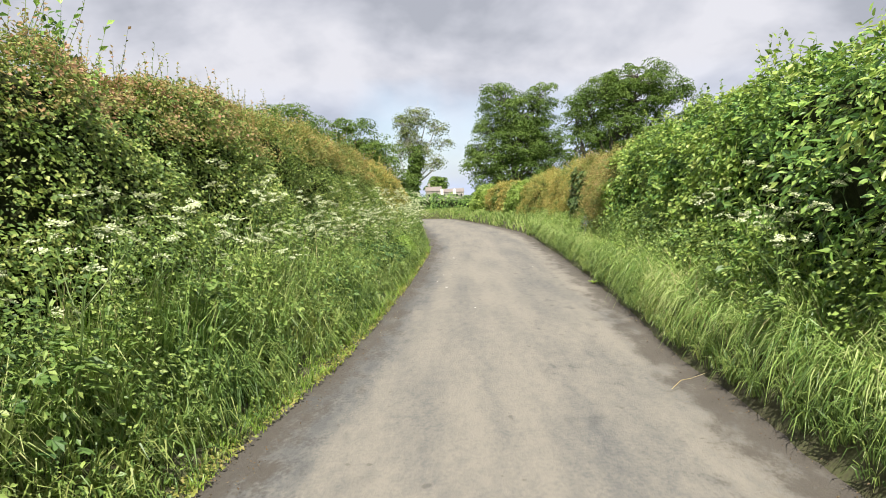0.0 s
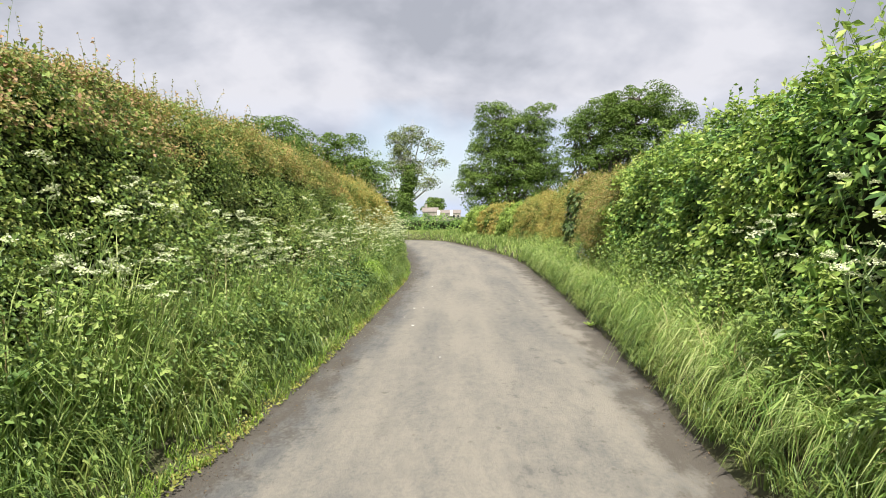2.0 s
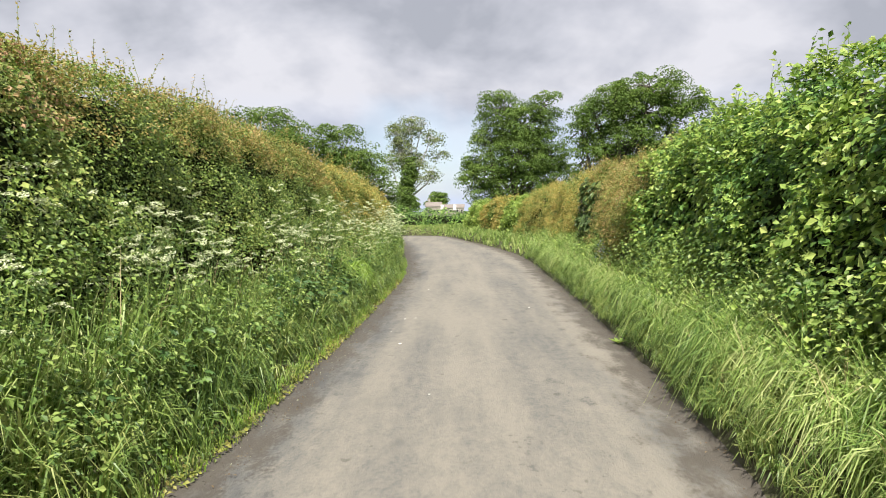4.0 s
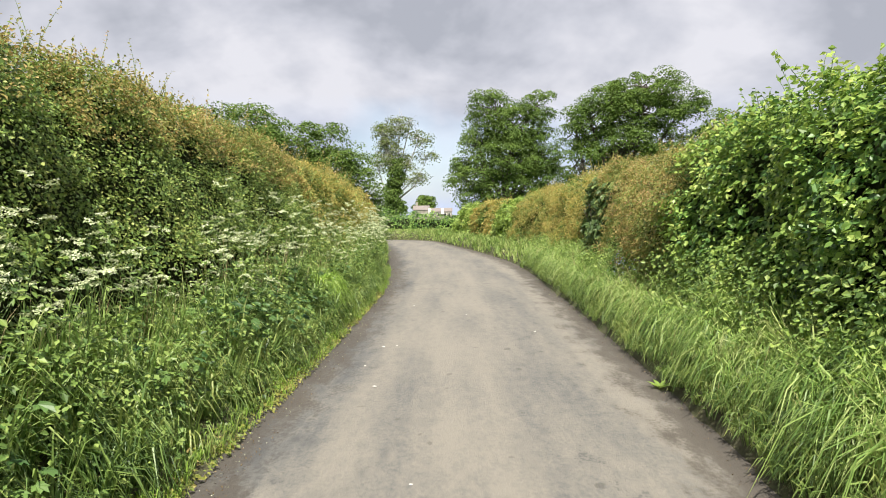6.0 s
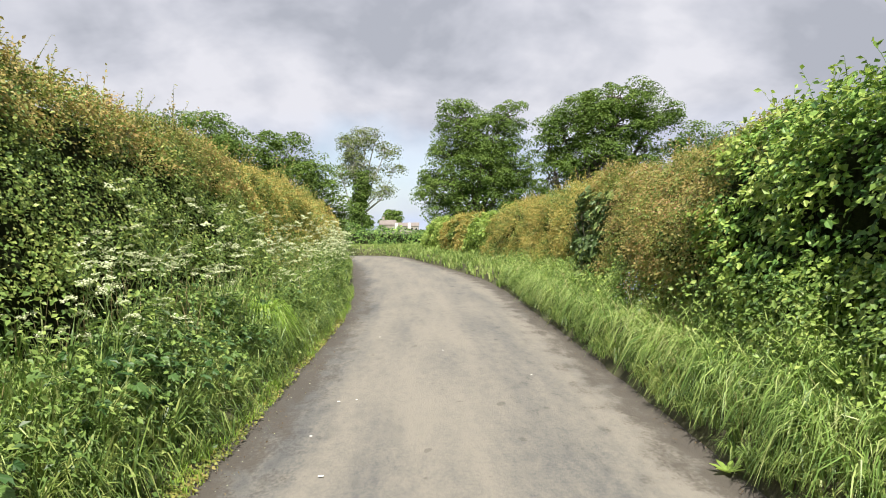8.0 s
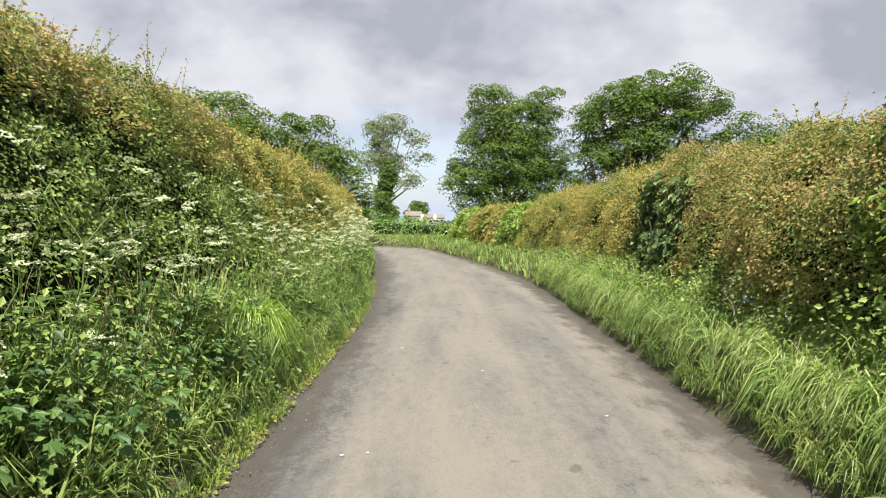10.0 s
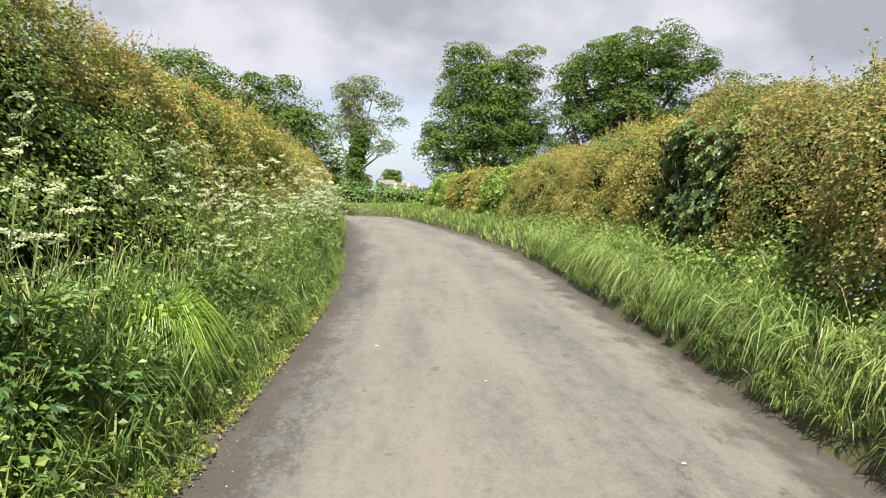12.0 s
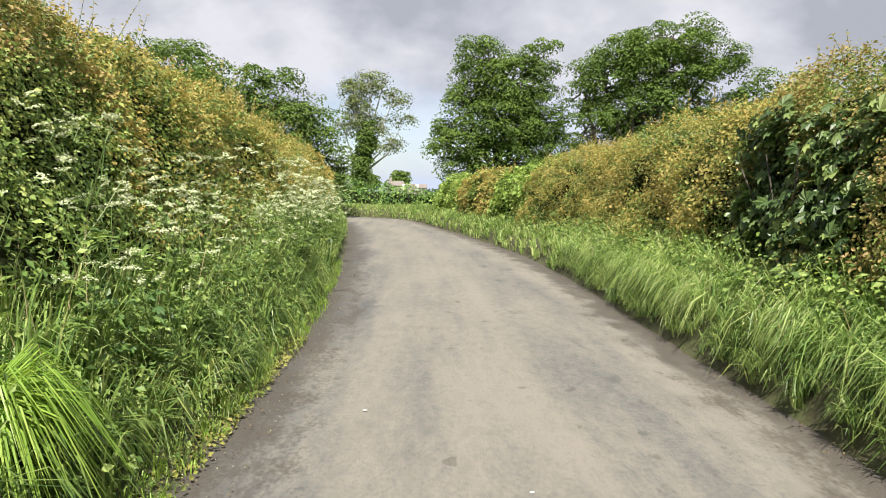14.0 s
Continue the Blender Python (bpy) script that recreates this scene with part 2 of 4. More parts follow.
MOSS = leaf_mat("edge_moss", [(0.10, 0.13, 0.03), (0.16, 0.20, 0.04), (0.26, 0.27, 0.06), (0.30, 0.25, 0.09)], 0.3)
STRAW = leaf_mat("dry_straw", [(0.28, 0.22, 0.10), (0.40, 0.33, 0.17), (0.5, 0.42, 0.25)], 0.3)
PETAL = leaf_mat("white_petals", [(0.36, 0.43, 0.22), (0.51, 0.55, 0.34), (0.68, 0.69, 0.53)], 0.3, 0.6, 3.0)
TREE = leaf_mat("tree_leaf", [(0.047, 0.084, 0.016), (0.080, 0.137, 0.025), (0.118, 0.184, 0.034), (0.170, 0.240, 0.049)], 0.25, 0.6, 0.6, vary=0.5)
TREE.node_tree.nodes["Principled BSDF"].inputs["Specular IOR Level"].default_value = 0.25
ASHEN = leaf_mat("thin_ivy_leaf", [(0.090, 0.125, 0.035), (0.145, 0.185, 0.055), (0.220, 0.245, 0.095)], 0.3, 0.55, 0.5, vary=0.6)
ROOF = rough_mat("tiled_roof", [(0.15, 0.125, 0.115), (0.19, 0.165, 0.15), (0.23, 0.20, 0.185)], 0.8, 6)
RENDER_W = rough_mat("white_wall", [(0.62, 0.60, 0.56), (0.74, 0.72, 0.68), (0.80, 0.79, 0.76)], 0.6, 6)
GLASS = rough_mat("dark_pane", [(0.02, 0.022, 0.025), (0.03, 0.032, 0.035)], 0.6, 6, 0.0, 0.1)
STONE = rough_mat("pale_chip", [(0.5, 0.48, 0.45), (0.65, 0.63, 0.6), (0.75, 0.74, 0.72)], 8, 60)
STONE_WALL = rough_mat("stone_wall", [(0.20, 0.17, 0.15), (0.28, 0.25, 0.22), (0.34, 0.31, 0.28)], 0.6, 6)
LITTER = leaf_mat("dead_leaf_litter", [(0.05, 0.035, 0.02), (0.11, 0.075, 0.04), (0.18, 0.14, 0.08)], 0.1, 0.8)
BLUE = leaf_mat("blue_petals", [(0.20, 0.25, 0.5), (0.3, 0.35, 0.6)], 0.2)
HAW_OLIVE = leaf_mat("hawthorn_olive_leaf", [(0.14, 0.17, 0.043), (0.235, 0.228, 0.063), (0.34, 0.275, 0.092), (0.41, 0.27, 0.12)], 0.38, vary=0.65)


# ---- mesh tools ----
rng = np.random.default_rng(7)


def mesh_ob(name, verts, faces, mat, parent=None, label="", kind=""):
    me = bpy.data.meshes.new(name)
    me.from_pydata(np.asarray(verts, dtype=np.float32), [], faces)
    me.materials.append(mat)
    ob = new(name, me)
    if parent is not None:
        ob.parent = parent
    return tagged(ob, label=label, kind=kind)


def empty(name, where, label, category, group="", kind=""):
    ob = new(name)
    ob.location = where
    ob.empty_display_size = 0.2
    return tagged(ob, label, category, group, kind)


def part(name, bm, mat, parent, label=""):
    me = bpy.data.meshes.new(name)
    bm.to_mesh(me)
    bm.free()
    me.materials.append(mat)
    ob = new(name, me)
    ob.parent = parent
    return tagged(ob, label=label)


def unit(v):
    return v / np.maximum(np.linalg.norm(v, axis=-1, keepdims=True), 1e-9)


def vnoise(p, size, seed=0):
    """Smooth noise from -1 to 1 at the rows of p."""
    q = np.asarray(p, float) / size + 57.3 * seed
    i = np.floor(q).astype(np.int64)
    f = q - i
    f = f * f * (3 - 2 * f)
    out = 0
    for dx in (0, 1):
        for dy in (0, 1):
            for dz in (0, 1):
                h = (i[:, 0] + dx) * 73856093 ^ (i[:, 1] + dy) * 19349663 ^ (i[:, 2] + dz) * 83492791
                h = (h ^ (h >> 13)) * 1274126177
                v = ((h ^ (h >> 16)) & 0xFFFF) / 32767.5 - 1
                w = (f[:, 0] if dx else 1 - f[:, 0]) * (f[:, 1] if dy else 1 - f[:, 1]) * (f[:, 2] if dz else 1 - f[:, 2])
                out = out + v * w
    return out


# Leaf outlines: along, across, lift; triangles.
DIAMOND = ([(0, 0, 0), (0.45, -0.5, 0.12), (1, 0, -0.12), (0.45, 0.5, 0.12)], [(0, 1, 2), (0, 2, 3)])
OVAL = ([(0, 0, 0), (0.25, -0.42, 0.1), (0.65, -0.4, 0.06), (1, 0, -0.18), (0.65, 0.4, 0.06), (0.25, 0.42, 0.1)],
        [(0, 1, 2), (0, 2, 3), (0, 3, 4), (0, 4, 5)])
LOBED = ([(0, 0, 0), (-0.1, -0.28, 0.05), (0.18, -0.58, -0.05), (0.38, -0.38, 0.07), (0.74, -0.46, -0.04), (0.74, -0.2, 0.06), (1.05, 0, -0.15),
          (0.74, 0.2, 0.06), (0.74, 0.46, -0.04), (0.38, 0.38, 0.07), (0.18, 0.58, -0.05), (-0.1, 0.28, 0.05)],
         [(0, i, i + 1) for i in range(1, 11)])


def leaves(pos, nrm, way, length, width, shape):
    """Verts and faces of one leaf at each row: nrm its upper side, way its tip."""
    tmpl, tris = np.array(shape[0], float), np.array(shape[1])
    nrm = unit(nrm)
    way = unit(way - (way * nrm).sum(1, keepdims=True) * nrm)
    side = np.cross(nrm, way)
    ln, wd = np.broadcast_to(length, len(pos))[:, None, None], np.broadcast_to(width, len(pos))[:, None, None]
    v = (pos[:, None] + way[:, None] * tmpl[None, :, 0:1] * ln + side[:, None] * tmpl[None, :, 1:2] * wd
         + nrm[:, None] * tmpl[None, :, 2:3] * wd).reshape(-1, 3)
    f = (tris[None] + len(tmpl) * np.arange(len(pos))[:, None, None]).reshape(-1, 3)
    return v, f


def blades(root, lean, length, width, droop):
    """Grass blades that rise, bend along lean and hang at the tip."""
    n = len(root)
    length, width, droop = (np.broadcast_to(a, n)[:, None] for a in (length, width, droop))
    side = unit(np.stack([-lean[:, 1], lean[:, 0], 0 * lean[:, 0]], 1) + 0.5 * rng.normal(size=(n, 3)) * [1, 1, 0.2])
    rows = []
    for t, w in ((0, 0.8), (0.4, 1.0), (0.74, 0.75), (1.0, 0.0)):
        mid_ = root + length * (np.array([0, 0, 1.0]) * (t - 0.92 * droop * t ** 3) + lean * (0.10 * t + 0.40 * droop * t ** 2))
        rows += [mid_ - side * width * w / 2, mid_ + side * width * w / 2] if w else [mid_]
    v = np.stack(rows, 1).reshape(-1, 3)
    tri = np.array([(0, 1, 3), (0, 3, 2), (2, 3, 5), (2, 5, 4), (4, 5, 6)])
    return v, (tri[None] + 7 * np.arange(n)[:, None, None]).reshape(-1, 3)


def tube(line, radii, sides=5):
    line = np.asarray(line, float)
    ahead = unit(np.gradient(line, axis=0))
    ref = np.where(np.abs(ahead[:, 2:3]) > 0.9, [[1.0, 0, 0]], [[0, 0, 1.0]])
    a = unit(np.cross(ahead, ref))
    b = np.cross(ahead, a)
    ang = np.linspace(0, 2 * np.pi, sides, endpoint=False)
    v = line[:, None] + (a[:, None] * np.cos(ang)[None, :, None] + b[:, None] * np.sin(ang)[None, :, None]) * np.asarray(radii)[:, None, None]
    f = []
    for i in range(len(line) - 1):
        for j in range(sides):
            p, q = i * sides + j, i * sides + (j + 1) % sides
            f += [(p, q, q + sides), (p, q + sides, p + sides)]
    return v.reshape(-1, 3), np.array(f)


def joined(pieces):
    vs, fs, k = [], [], 0
    for v, f in pieces:
        vs.append(v)
        fs.append(np.asarray(f) + k)
        k += len(v)
    return np.concatenate(vs), np.concatenate(fs)


# ---- the lane's line ----
LEFT = [(-1.7, -8), (-1.3, -3), (-0.94, 3.7), (-0.58, 6.8), (-0.38, 10), (-0.2, 14), (-0.1, 18), (-0.06, 21), (-0.25, 25), (-0.58, 30), (-1.05, 36),
        (-1.6, 41), (-2.3, 44.2), (-3.4, 46.2), (-5.2, 47.4), (-10, 48.4), (-24, 50)]
RIGHT = [(2.45, -8), (2.6, -3), (2.75, 3.4), (2.86, 7), (3.1, 10.4), (3.3, 14.5), (3.45, 18.5), (3.52, 21.3), (3.62, 24.5), (3.45, 30), (2.75, 36),
         (1.9, 41.5), (1.35, 45.5), (0.6, 48.4), (-1.2, 50.2), (-5, 51.2), (-24, 53.5)]


def smooth_line(pts, step=0.25):
    p = np.array(pts, float)
    p = np.vstack([2 * p[0] - p[1], p, 2 * p[-1] - p[-2]])
    out = []
    for i in range(1, len(p) - 2):
        n = max(2, int(np.linalg.norm(p[i + 1] - p[i]) / step))
        t = np.linspace(0, 1, n, endpoint=False)[:, None]
        a, b, c, d = p[i - 1], p[i], p[i + 1], p[i + 2]
        out.append(0.5 * (2 * b + (c - a) * t + (2 * a - 5 * b + 4 * c - d) * t ** 2 + (3 * b - a - 3 * c + d) * t ** 3))
    return np.vstack(out + [p[-2:-1]])


class Edge:
    """A lane edge: place and outward way at a run s, where s equals y along the straight."""

    def __init__(self, pts, sign):
        self.line = smooth_line(pts)
        d = np.gradient(self.line, axis=0)
        self.out = unit(np.stack([d[:, 1], -d[:, 0]], 1)) * sign
        run = np.r_[0, np.cumsum(np.linalg.norm(np.diff(self.line, axis=0), axis=1))]
        zero = np.interp(10, self.line[:, 1], run)
        self.run = run - zero + 10

    def at(self, s, d):
        """Places on the ground at runs s, d metres off the lane."""
        p = np.stack([np.interp(s, self.run, self.line[:, k]) for k in (0, 1)], -1)
        o = np.stack([np.interp(s, self.run, self.out[:, k]) for k in (0, 1)], -1)
        return p + o * np.asarray(d)[..., None], o


EL, ER = Edge(LEFT, -1), Edge(RIGHT, 1)


def bank(side, d):
    """Height of the verge's soil, d metres off the lane."""
    if side == "L":
        return np.interp(d, [-1, 0, 0.12, 0.45, 0.9, 1.5, 3, 5], [-0.03, 0.0, 0.04, 0.26, 0.42, 0.52, 0.5, 0.3])
    return np.interp(d, [-1, 0, 0.05, 0.22, 0.6, 1.0, 3, 5], [-0.03, 0.0, 0.14, 0.38, 0.54, 0.62, 0.5, 0.3])


# ---- ground ----
def sheet(name, edge_rows, mat, label, category, uv=False):
    rows, cols = edge_rows.shape[:2]
    v = edge_rows.reshape(-1, 3)
    i = np.arange(rows - 1)[:, None] * cols + np.arange(cols - 1)[None]
    f = np.stack([i, i + 1, i + cols + 1, i + cols], -1).reshape(-1, 4)
    ob = mesh_ob(name, v, f, mat)
    if uv:
        layer = ob.data.uv_layers.new(name="UVMap")
        across = np.tile(np.linspace(0, 1, cols), rows)
        along = np.repeat(np.arange(rows), cols) * 0.1
        idx = np.empty(len(ob.data.loops), dtype=np.int32)
        ob.data.loops.foreach_get("vertex_index", idx)
        layer.data.foreach_set("uv", np.stack([across[idx], along[idx]], 1).astype(np.float32).ravel())
    ob.data.polygons.foreach_set("use_smooth", np.ones(len(ob.data.polygons), dtype=bool))
    return tagged(ob, label, category, kind="structure")


def build_ground():
    g = np.linspace(-1, 1, 81)
    g = np.sign(g) * np.abs(g) ** 3 * 2500
    gx, gy = np.meshgrid(g, g + 40)
    gz = -0.35 + 0 * gx
    sheet("ground", np.stack([gx, gy, gz], -1), FIELD, "green pasture behind the hedges reaching the horizon", "field")
    n = 260
    tl, tr = np.linspace(0, 1, n), np.linspace(0, 1, n)
    kl = np.interp(tl, np.linspace(0, 1, len(LEFT)), [np.interp(i, range(len(EL.run)), EL.run) for i in np.searchsorted(EL.line[:, 1], [p[1] for p in LEFT])])
    kr = np.interp(tr, np.linspace(0, 1, len(RIGHT)), [np.interp(i, range(len(ER.run)), ER.run) for i in np.searchsorted(ER.line[:, 1], [p[1] for p in RIGHT])])
    a, _ = EL.at(kl, np.full(n, 0.1))
    b, _ = ER.at(kr, np.full(n, 0.1))
    w = np.linspace(0, 1, 15)[None, :, None]
    xy = a[:, None] * (1 - w) + b[:, None] * w
    z = 0.035 * np.sin(np.pi * np.linspace(0, 1, 15))[None] - 0.025 + 0.008 * vnoise(np.c_[xy.reshape(-1, 2), np.zeros(n * 15)], 0.8).reshape(n, 15)
    sheet("road", np.dstack([xy, z]), ROAD, "narrow worn grey-brown asphalt lane with dusty crown", "road", True)
    for side, edge, far in (("L", EL, 3.6), ("R", ER, 3.3)):
        s = np.arange(edge.run[0], edge.run[-1], 0.12)
        d = np.array([-0.12, 0, 0.05, 0.12, 0.25, 0.4, 0.6, 0.9, 1.3, 2, 2.8, far])
        ss, dd = np.meshgrid(s, d, indexing="ij")
        # Where the verge would fold inside the bend it keeps a smaller width.
        xy, _ = edge.at(ss, dd)
        z = bank(side, dd) + 0.05 * vnoise(np.c_[xy.reshape(-1, 2), np.zeros(ss.size)], 0.5).reshape(ss.shape) * (dd > 0.1) - 0.012
        z[:, -1] = -0.45
        # The soil dips under the lane along a ragged line.
        rag = vnoise(np.c_[xy[:, 1], np.zeros(len(s))], 0.45, 4) + 0.6 * vnoise(np.c_[xy[:, 1], np.zeros(len(s))], 0.16, 6)
        z[:, 0], z[:, 1], z[:, 2] = -0.075, -0.02 + 0.022 * rag, np.maximum(z[:, 2] * 0.5, 0.0) + 0.01 * rag
        sheet("verge_bank", np.dstack([xy, z]), SOIL, "dark soil bank under the grass verge", "verge")


build_ground()


# ---- verge plants ----
def grass_field(name, edge, side, s0, s1, d0, d1, n, length, width, droop, lean_out, mat, label, patchy=0.0, lift=0.0):
    s, d = rng.uniform(s0, s1, n), rng.uniform(d0, d1, n)
    xy, out = edge.at(s, d)
    p = np.c_[xy, bank(side, d) - 0.02 + lift]
    if patchy:
        keep = vnoise(p * [1, 1, 0], 0.35, 3) + rng.normal(0, 0.5, n) > patchy - 1
        p, out, d = p[keep], out[keep], d[keep]
    n = len(p)
    lean = unit(np.c_[-out * lean_out, np.zeros(n)] + np.c_[rng.normal(size=(n, 2)), np.zeros(n)])
    tall = rng.uniform(*length, n) * (1 + 0.3 * vnoise(p * [1, 1, 0], 0.8, 5))
    v, f = blades(p, lean, tall, rng.uniform(*width, n), rng.uniform(*droop, n))
    return tagged(mesh_ob(name, v, f, mat), label, "grass", kind="stuff")


def tuft_field(name, edge, side, s0, s1, d0, d1, tufts, per, length, width, droop, bias, mat, label):
    """Grass in tufts: blades that spread from one root and hang towards the lane."""
    s, d = rng.uniform(s0, s1, tufts), rng.uniform(d0, d1, tufts)
    xy, out = edge.at(s, d)
    k = np.repeat(np.arange(tufts), rng.integers(per // 2, per * 3 // 2, tufts))
    n = len(k)
    a = rng.uniform(0, 2 * np.pi, n)
    ray_ = np.c_[np.cos(a), np.sin(a), 0 * a]
    p = np.c_[xy, bank(side, d) - 0.03][k] + ray_ * rng.uniform(0, 0.05, (n, 1))
    own = rng.normal(0, 0.75, (tufts, 2))[k]
    lean = unit(ray_ * 0.8 + bias * np.c_[-out[k], np.zeros(n)] + np.c_[own, np.zeros(n)])
    tall = (rng.uniform(*length, tufts) * (1 + 0.25 * vnoise(np.c_[xy, 0 * d], 0.9, 5)))[k] * rng.uniform(0.55, 1.1, n)
    v, f = blades(p, lean, tall, rng.uniform(*width, n), rng.uniform(*droop, n))
    return tagged(mesh_ob(name, v, f, mat), label, "grass", kind="stuff")


def herb_field(name, edge, side, s0, s1, d0, d1, n, zr, size, shape, mat, label, clump=0.0, aspect=0.8):
    s, d = rng.uniform(s0, s1, n), rng.uniform(d0, d1, n)
    xy, out = edge.at(s, d)
    top = np.interp(d, [0, 0.15, 0.4, 0.9, 1.4], [0.14, 0.5, 0.85, 1.0, 1.0])
    p = np.c_[xy, np.maximum(bank(side, d), 0.012) + rng.uniform(*zr, n) * top]
    keep = vnoise(p, 0.3, 8) + rng.normal(0, 0.3, n) > clump
    p, out = p[keep], out[keep]
    n = len(p)
    nrm = np.array([0, 0, 1.0]) + 0.5 * rng.normal(size=(n, 3)) + np.c_[-out, np.zeros(n)] * 0.5
    ln = rng.uniform(*size, n)
    v, f = leaves(p, nrm, rng.normal(size=(n, 3)) + np.c_[-out, np.zeros(n)] * 0.6, ln, ln * aspect, shape)
    return tagged(mesh_ob(name, v, f, mat), label, "plants", kind="stuff")


def build_grass():
    t, g, h = tuft_field, grass_field, herb_field
    t("grass", EL, "L", 1, 24, 0.16, 0.75, 1150, 20, (0.38, 0.75), (0.008, 0.015), (0.3, 1.25), 0.4, GRASS, "tall lush green verge grass")
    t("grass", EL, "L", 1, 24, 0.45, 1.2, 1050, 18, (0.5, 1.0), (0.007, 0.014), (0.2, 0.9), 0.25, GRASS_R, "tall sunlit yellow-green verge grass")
    g("grass", EL, "L", 24, 48, 0.1, 1.4, 9000, (0.4, 0.7), (0.012, 0.024), (0.2, 0.7), 0.4, GRASS, "tall lush green verge grass")
    g("grass", EL, "L", 48, 66, 0.1, 1.2, 3000, (0.2, 0.4), (0.02, 0.035), (0.2, 0.8), 0.4, GRASS_R, "short grass round the bend")
    t("grass", EL, "L", 1, 27, 0.0, 0.32, 1000, 12, (0.08, 0.28), (0.005, 0.010), (0.2, 0.9), 0.3, GRASS, "low grass at the foot of the verge")
    t("grass", EL, "L", 1, 27, -0.04, 0.22, 800, 11, (0.05, 0.2), (0.005, 0.009), (0.2, 0.9), 0.3, LIME, "low bright grass along the lane edge")
    g("grass", EL, "L", 1, 24, 0.5, 1.4, 500, (0.7, 1.1), (0.004, 0.007), (0.05, 0.3), 0.1, STRAW, "thin flowering grass stalks")
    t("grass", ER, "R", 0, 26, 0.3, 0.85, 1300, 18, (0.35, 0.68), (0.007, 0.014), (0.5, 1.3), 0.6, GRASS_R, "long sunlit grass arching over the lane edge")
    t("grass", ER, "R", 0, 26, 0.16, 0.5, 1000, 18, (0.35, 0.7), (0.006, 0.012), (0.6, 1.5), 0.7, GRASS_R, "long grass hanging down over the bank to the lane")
    t("grass", ER, "R", 0, 26, 0.02, 0.2, 1300, 14, (0.18, 0.42), (0.006, 0.012), (0.5, 1.2), 0.7, GRASS, "grass hanging over the lane edge")
    t("grass", ER, "R", 26, 50, 0.0, 0.9, 1300, 14, (0.22, 0.42), (0.012, 0.022), (0.2, 0.7), 0.6, GRASS_R, "long sunlit grass arching over the lane edge")
    g("grass", ER, "R", 47, 72, 0.0, 1.6, 20000, (0.06, 0.17), (0.025, 0.045), (0.2, 0.8), 0.4, GRASS_R, "short grass strip outside the bend")
    g("grass", ER, "R", 0, 26, 0.05, 0.6, 300, (0.4, 0.75), (0.004, 0.007), (0.3, 0.7), 0.8, STRAW, "dry straw-coloured grass stalks")
    h("verge_herbs", EL, "L", 1, 25, 0.18, 1.4, 52000, (0.05, 1.1), (0.025, 0.06), DIAMOND, HERB, "leafy green herbs in the verge", 0.05, 0.6)
    t("grass", EL, "L", 1, 8.8, 0.5, 1.15, 260, 16, (0.95, 1.35), (0.007, 0.013), (0.2, 0.8), 0.2, GRASS_R, "very tall seeding grass against the hedge")
    h("verge_herbs", EL, "L", 1, 8.8, 0.45, 1.15, 19000, (0.45, 1.15), (0.025, 0.055), DIAMOND, HERB, "tall leafy herbs against the hedge", 0.05, 0.6)
    h("verge_herbs", EL, "L", 25, 48, 0.1, 1.4, 9000, (0.02, 0.9), (0.07, 0.13), DIAMOND, HERB, "leafy green herbs in the verge", -0.1)
    h("verge_herbs", ER, "R", 0, 26, 0.2, 0.75, 11000, (0.1, 0.6), (0.022, 0.048), DIAMOND, BRAMBLE, "young bramble and goosegrass among grass", 0.05)
    h("verge_herbs", EL, "L", 1, 25, 0.04, 0.55, 11000, (0.0, 0.6), (0.022, 0.055), DIAMOND, HERB, "small-leaved herbs at the foot of the verge", -0.1, 0.8)
    t("grass", EL, "L", -7, 1, 0.1, 1.3, 260, 20, (0.4, 0.7), (0.010, 0.018), (0.2, 0.8), 0.35, GRASS, "tall lush green verge grass")
    t("grass", ER, "R", -7, 0, 0.0, 0.6, 220, 20, (0.4, 0.7), (0.010, 0.018), (0.3, 1.0), 0.6, GRASS_R, "long grass arching over the lane edge")
    h("verge_herbs", ER, "R", 0, 17, 0.35, 0.9, 24000, (0.15, 0.8), (0.03, 0.062), DIAMOND, HERB, "sunlit bramble and goosegrass climbing the hedge foot", -0.05, 0.7)
    h("verge_herbs", ER, "R", 17, 32, 0.3, 0.9, 9000, (0.1, 0.5), (0.04, 0.08), DIAMOND, HERB, "leafy herbs along the hedge foot", 0.0, 0.7)
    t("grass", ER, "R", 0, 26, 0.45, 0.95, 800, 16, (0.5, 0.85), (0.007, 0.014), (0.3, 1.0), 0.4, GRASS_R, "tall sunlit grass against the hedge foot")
    h("blue_flowers", ER, "R", 14.6, 16.0, 0.2, 0.4, 160, (0.55, 0.7), (0.012, 0.02), DIAMOND, BLUE, "small pale blue wildflowers in the grass", 0.0, 0.9)
    h("leaf_litter", EL, "L", 3, 26, -0.32, 0.05, 2600, (0.0, 0.012), (0.008, 0.022), DIAMOND, LITTER, "brown leaf litter and grit along the lane edge", -0.1, 0.6)
    h("fallen_petals", EL, "L", 8, 22, -0.30, 0.05, 500, (0.0, 0.012), (0.005, 0.010), DIAMOND, PETAL, "white fallen petals along the lane edge", -0.3, 0.8)
    h("leaf_litter", ER, "R", 3, 26, -0.22, 0.03, 1500, (0.0, 0.012), (0.008, 0.022), DIAMOND, LITTER, "brown leaf litter along the lane edge", -0.1, 0.6)
    h("moss", EL, "L", 1, 20, -0.08, 0.16, 9000, (0.0, 0.025), (0.015, 0.04), DIAMOND, MOSS, "yellow-green moss strip along the lane edge", -0.3)


build_grass()


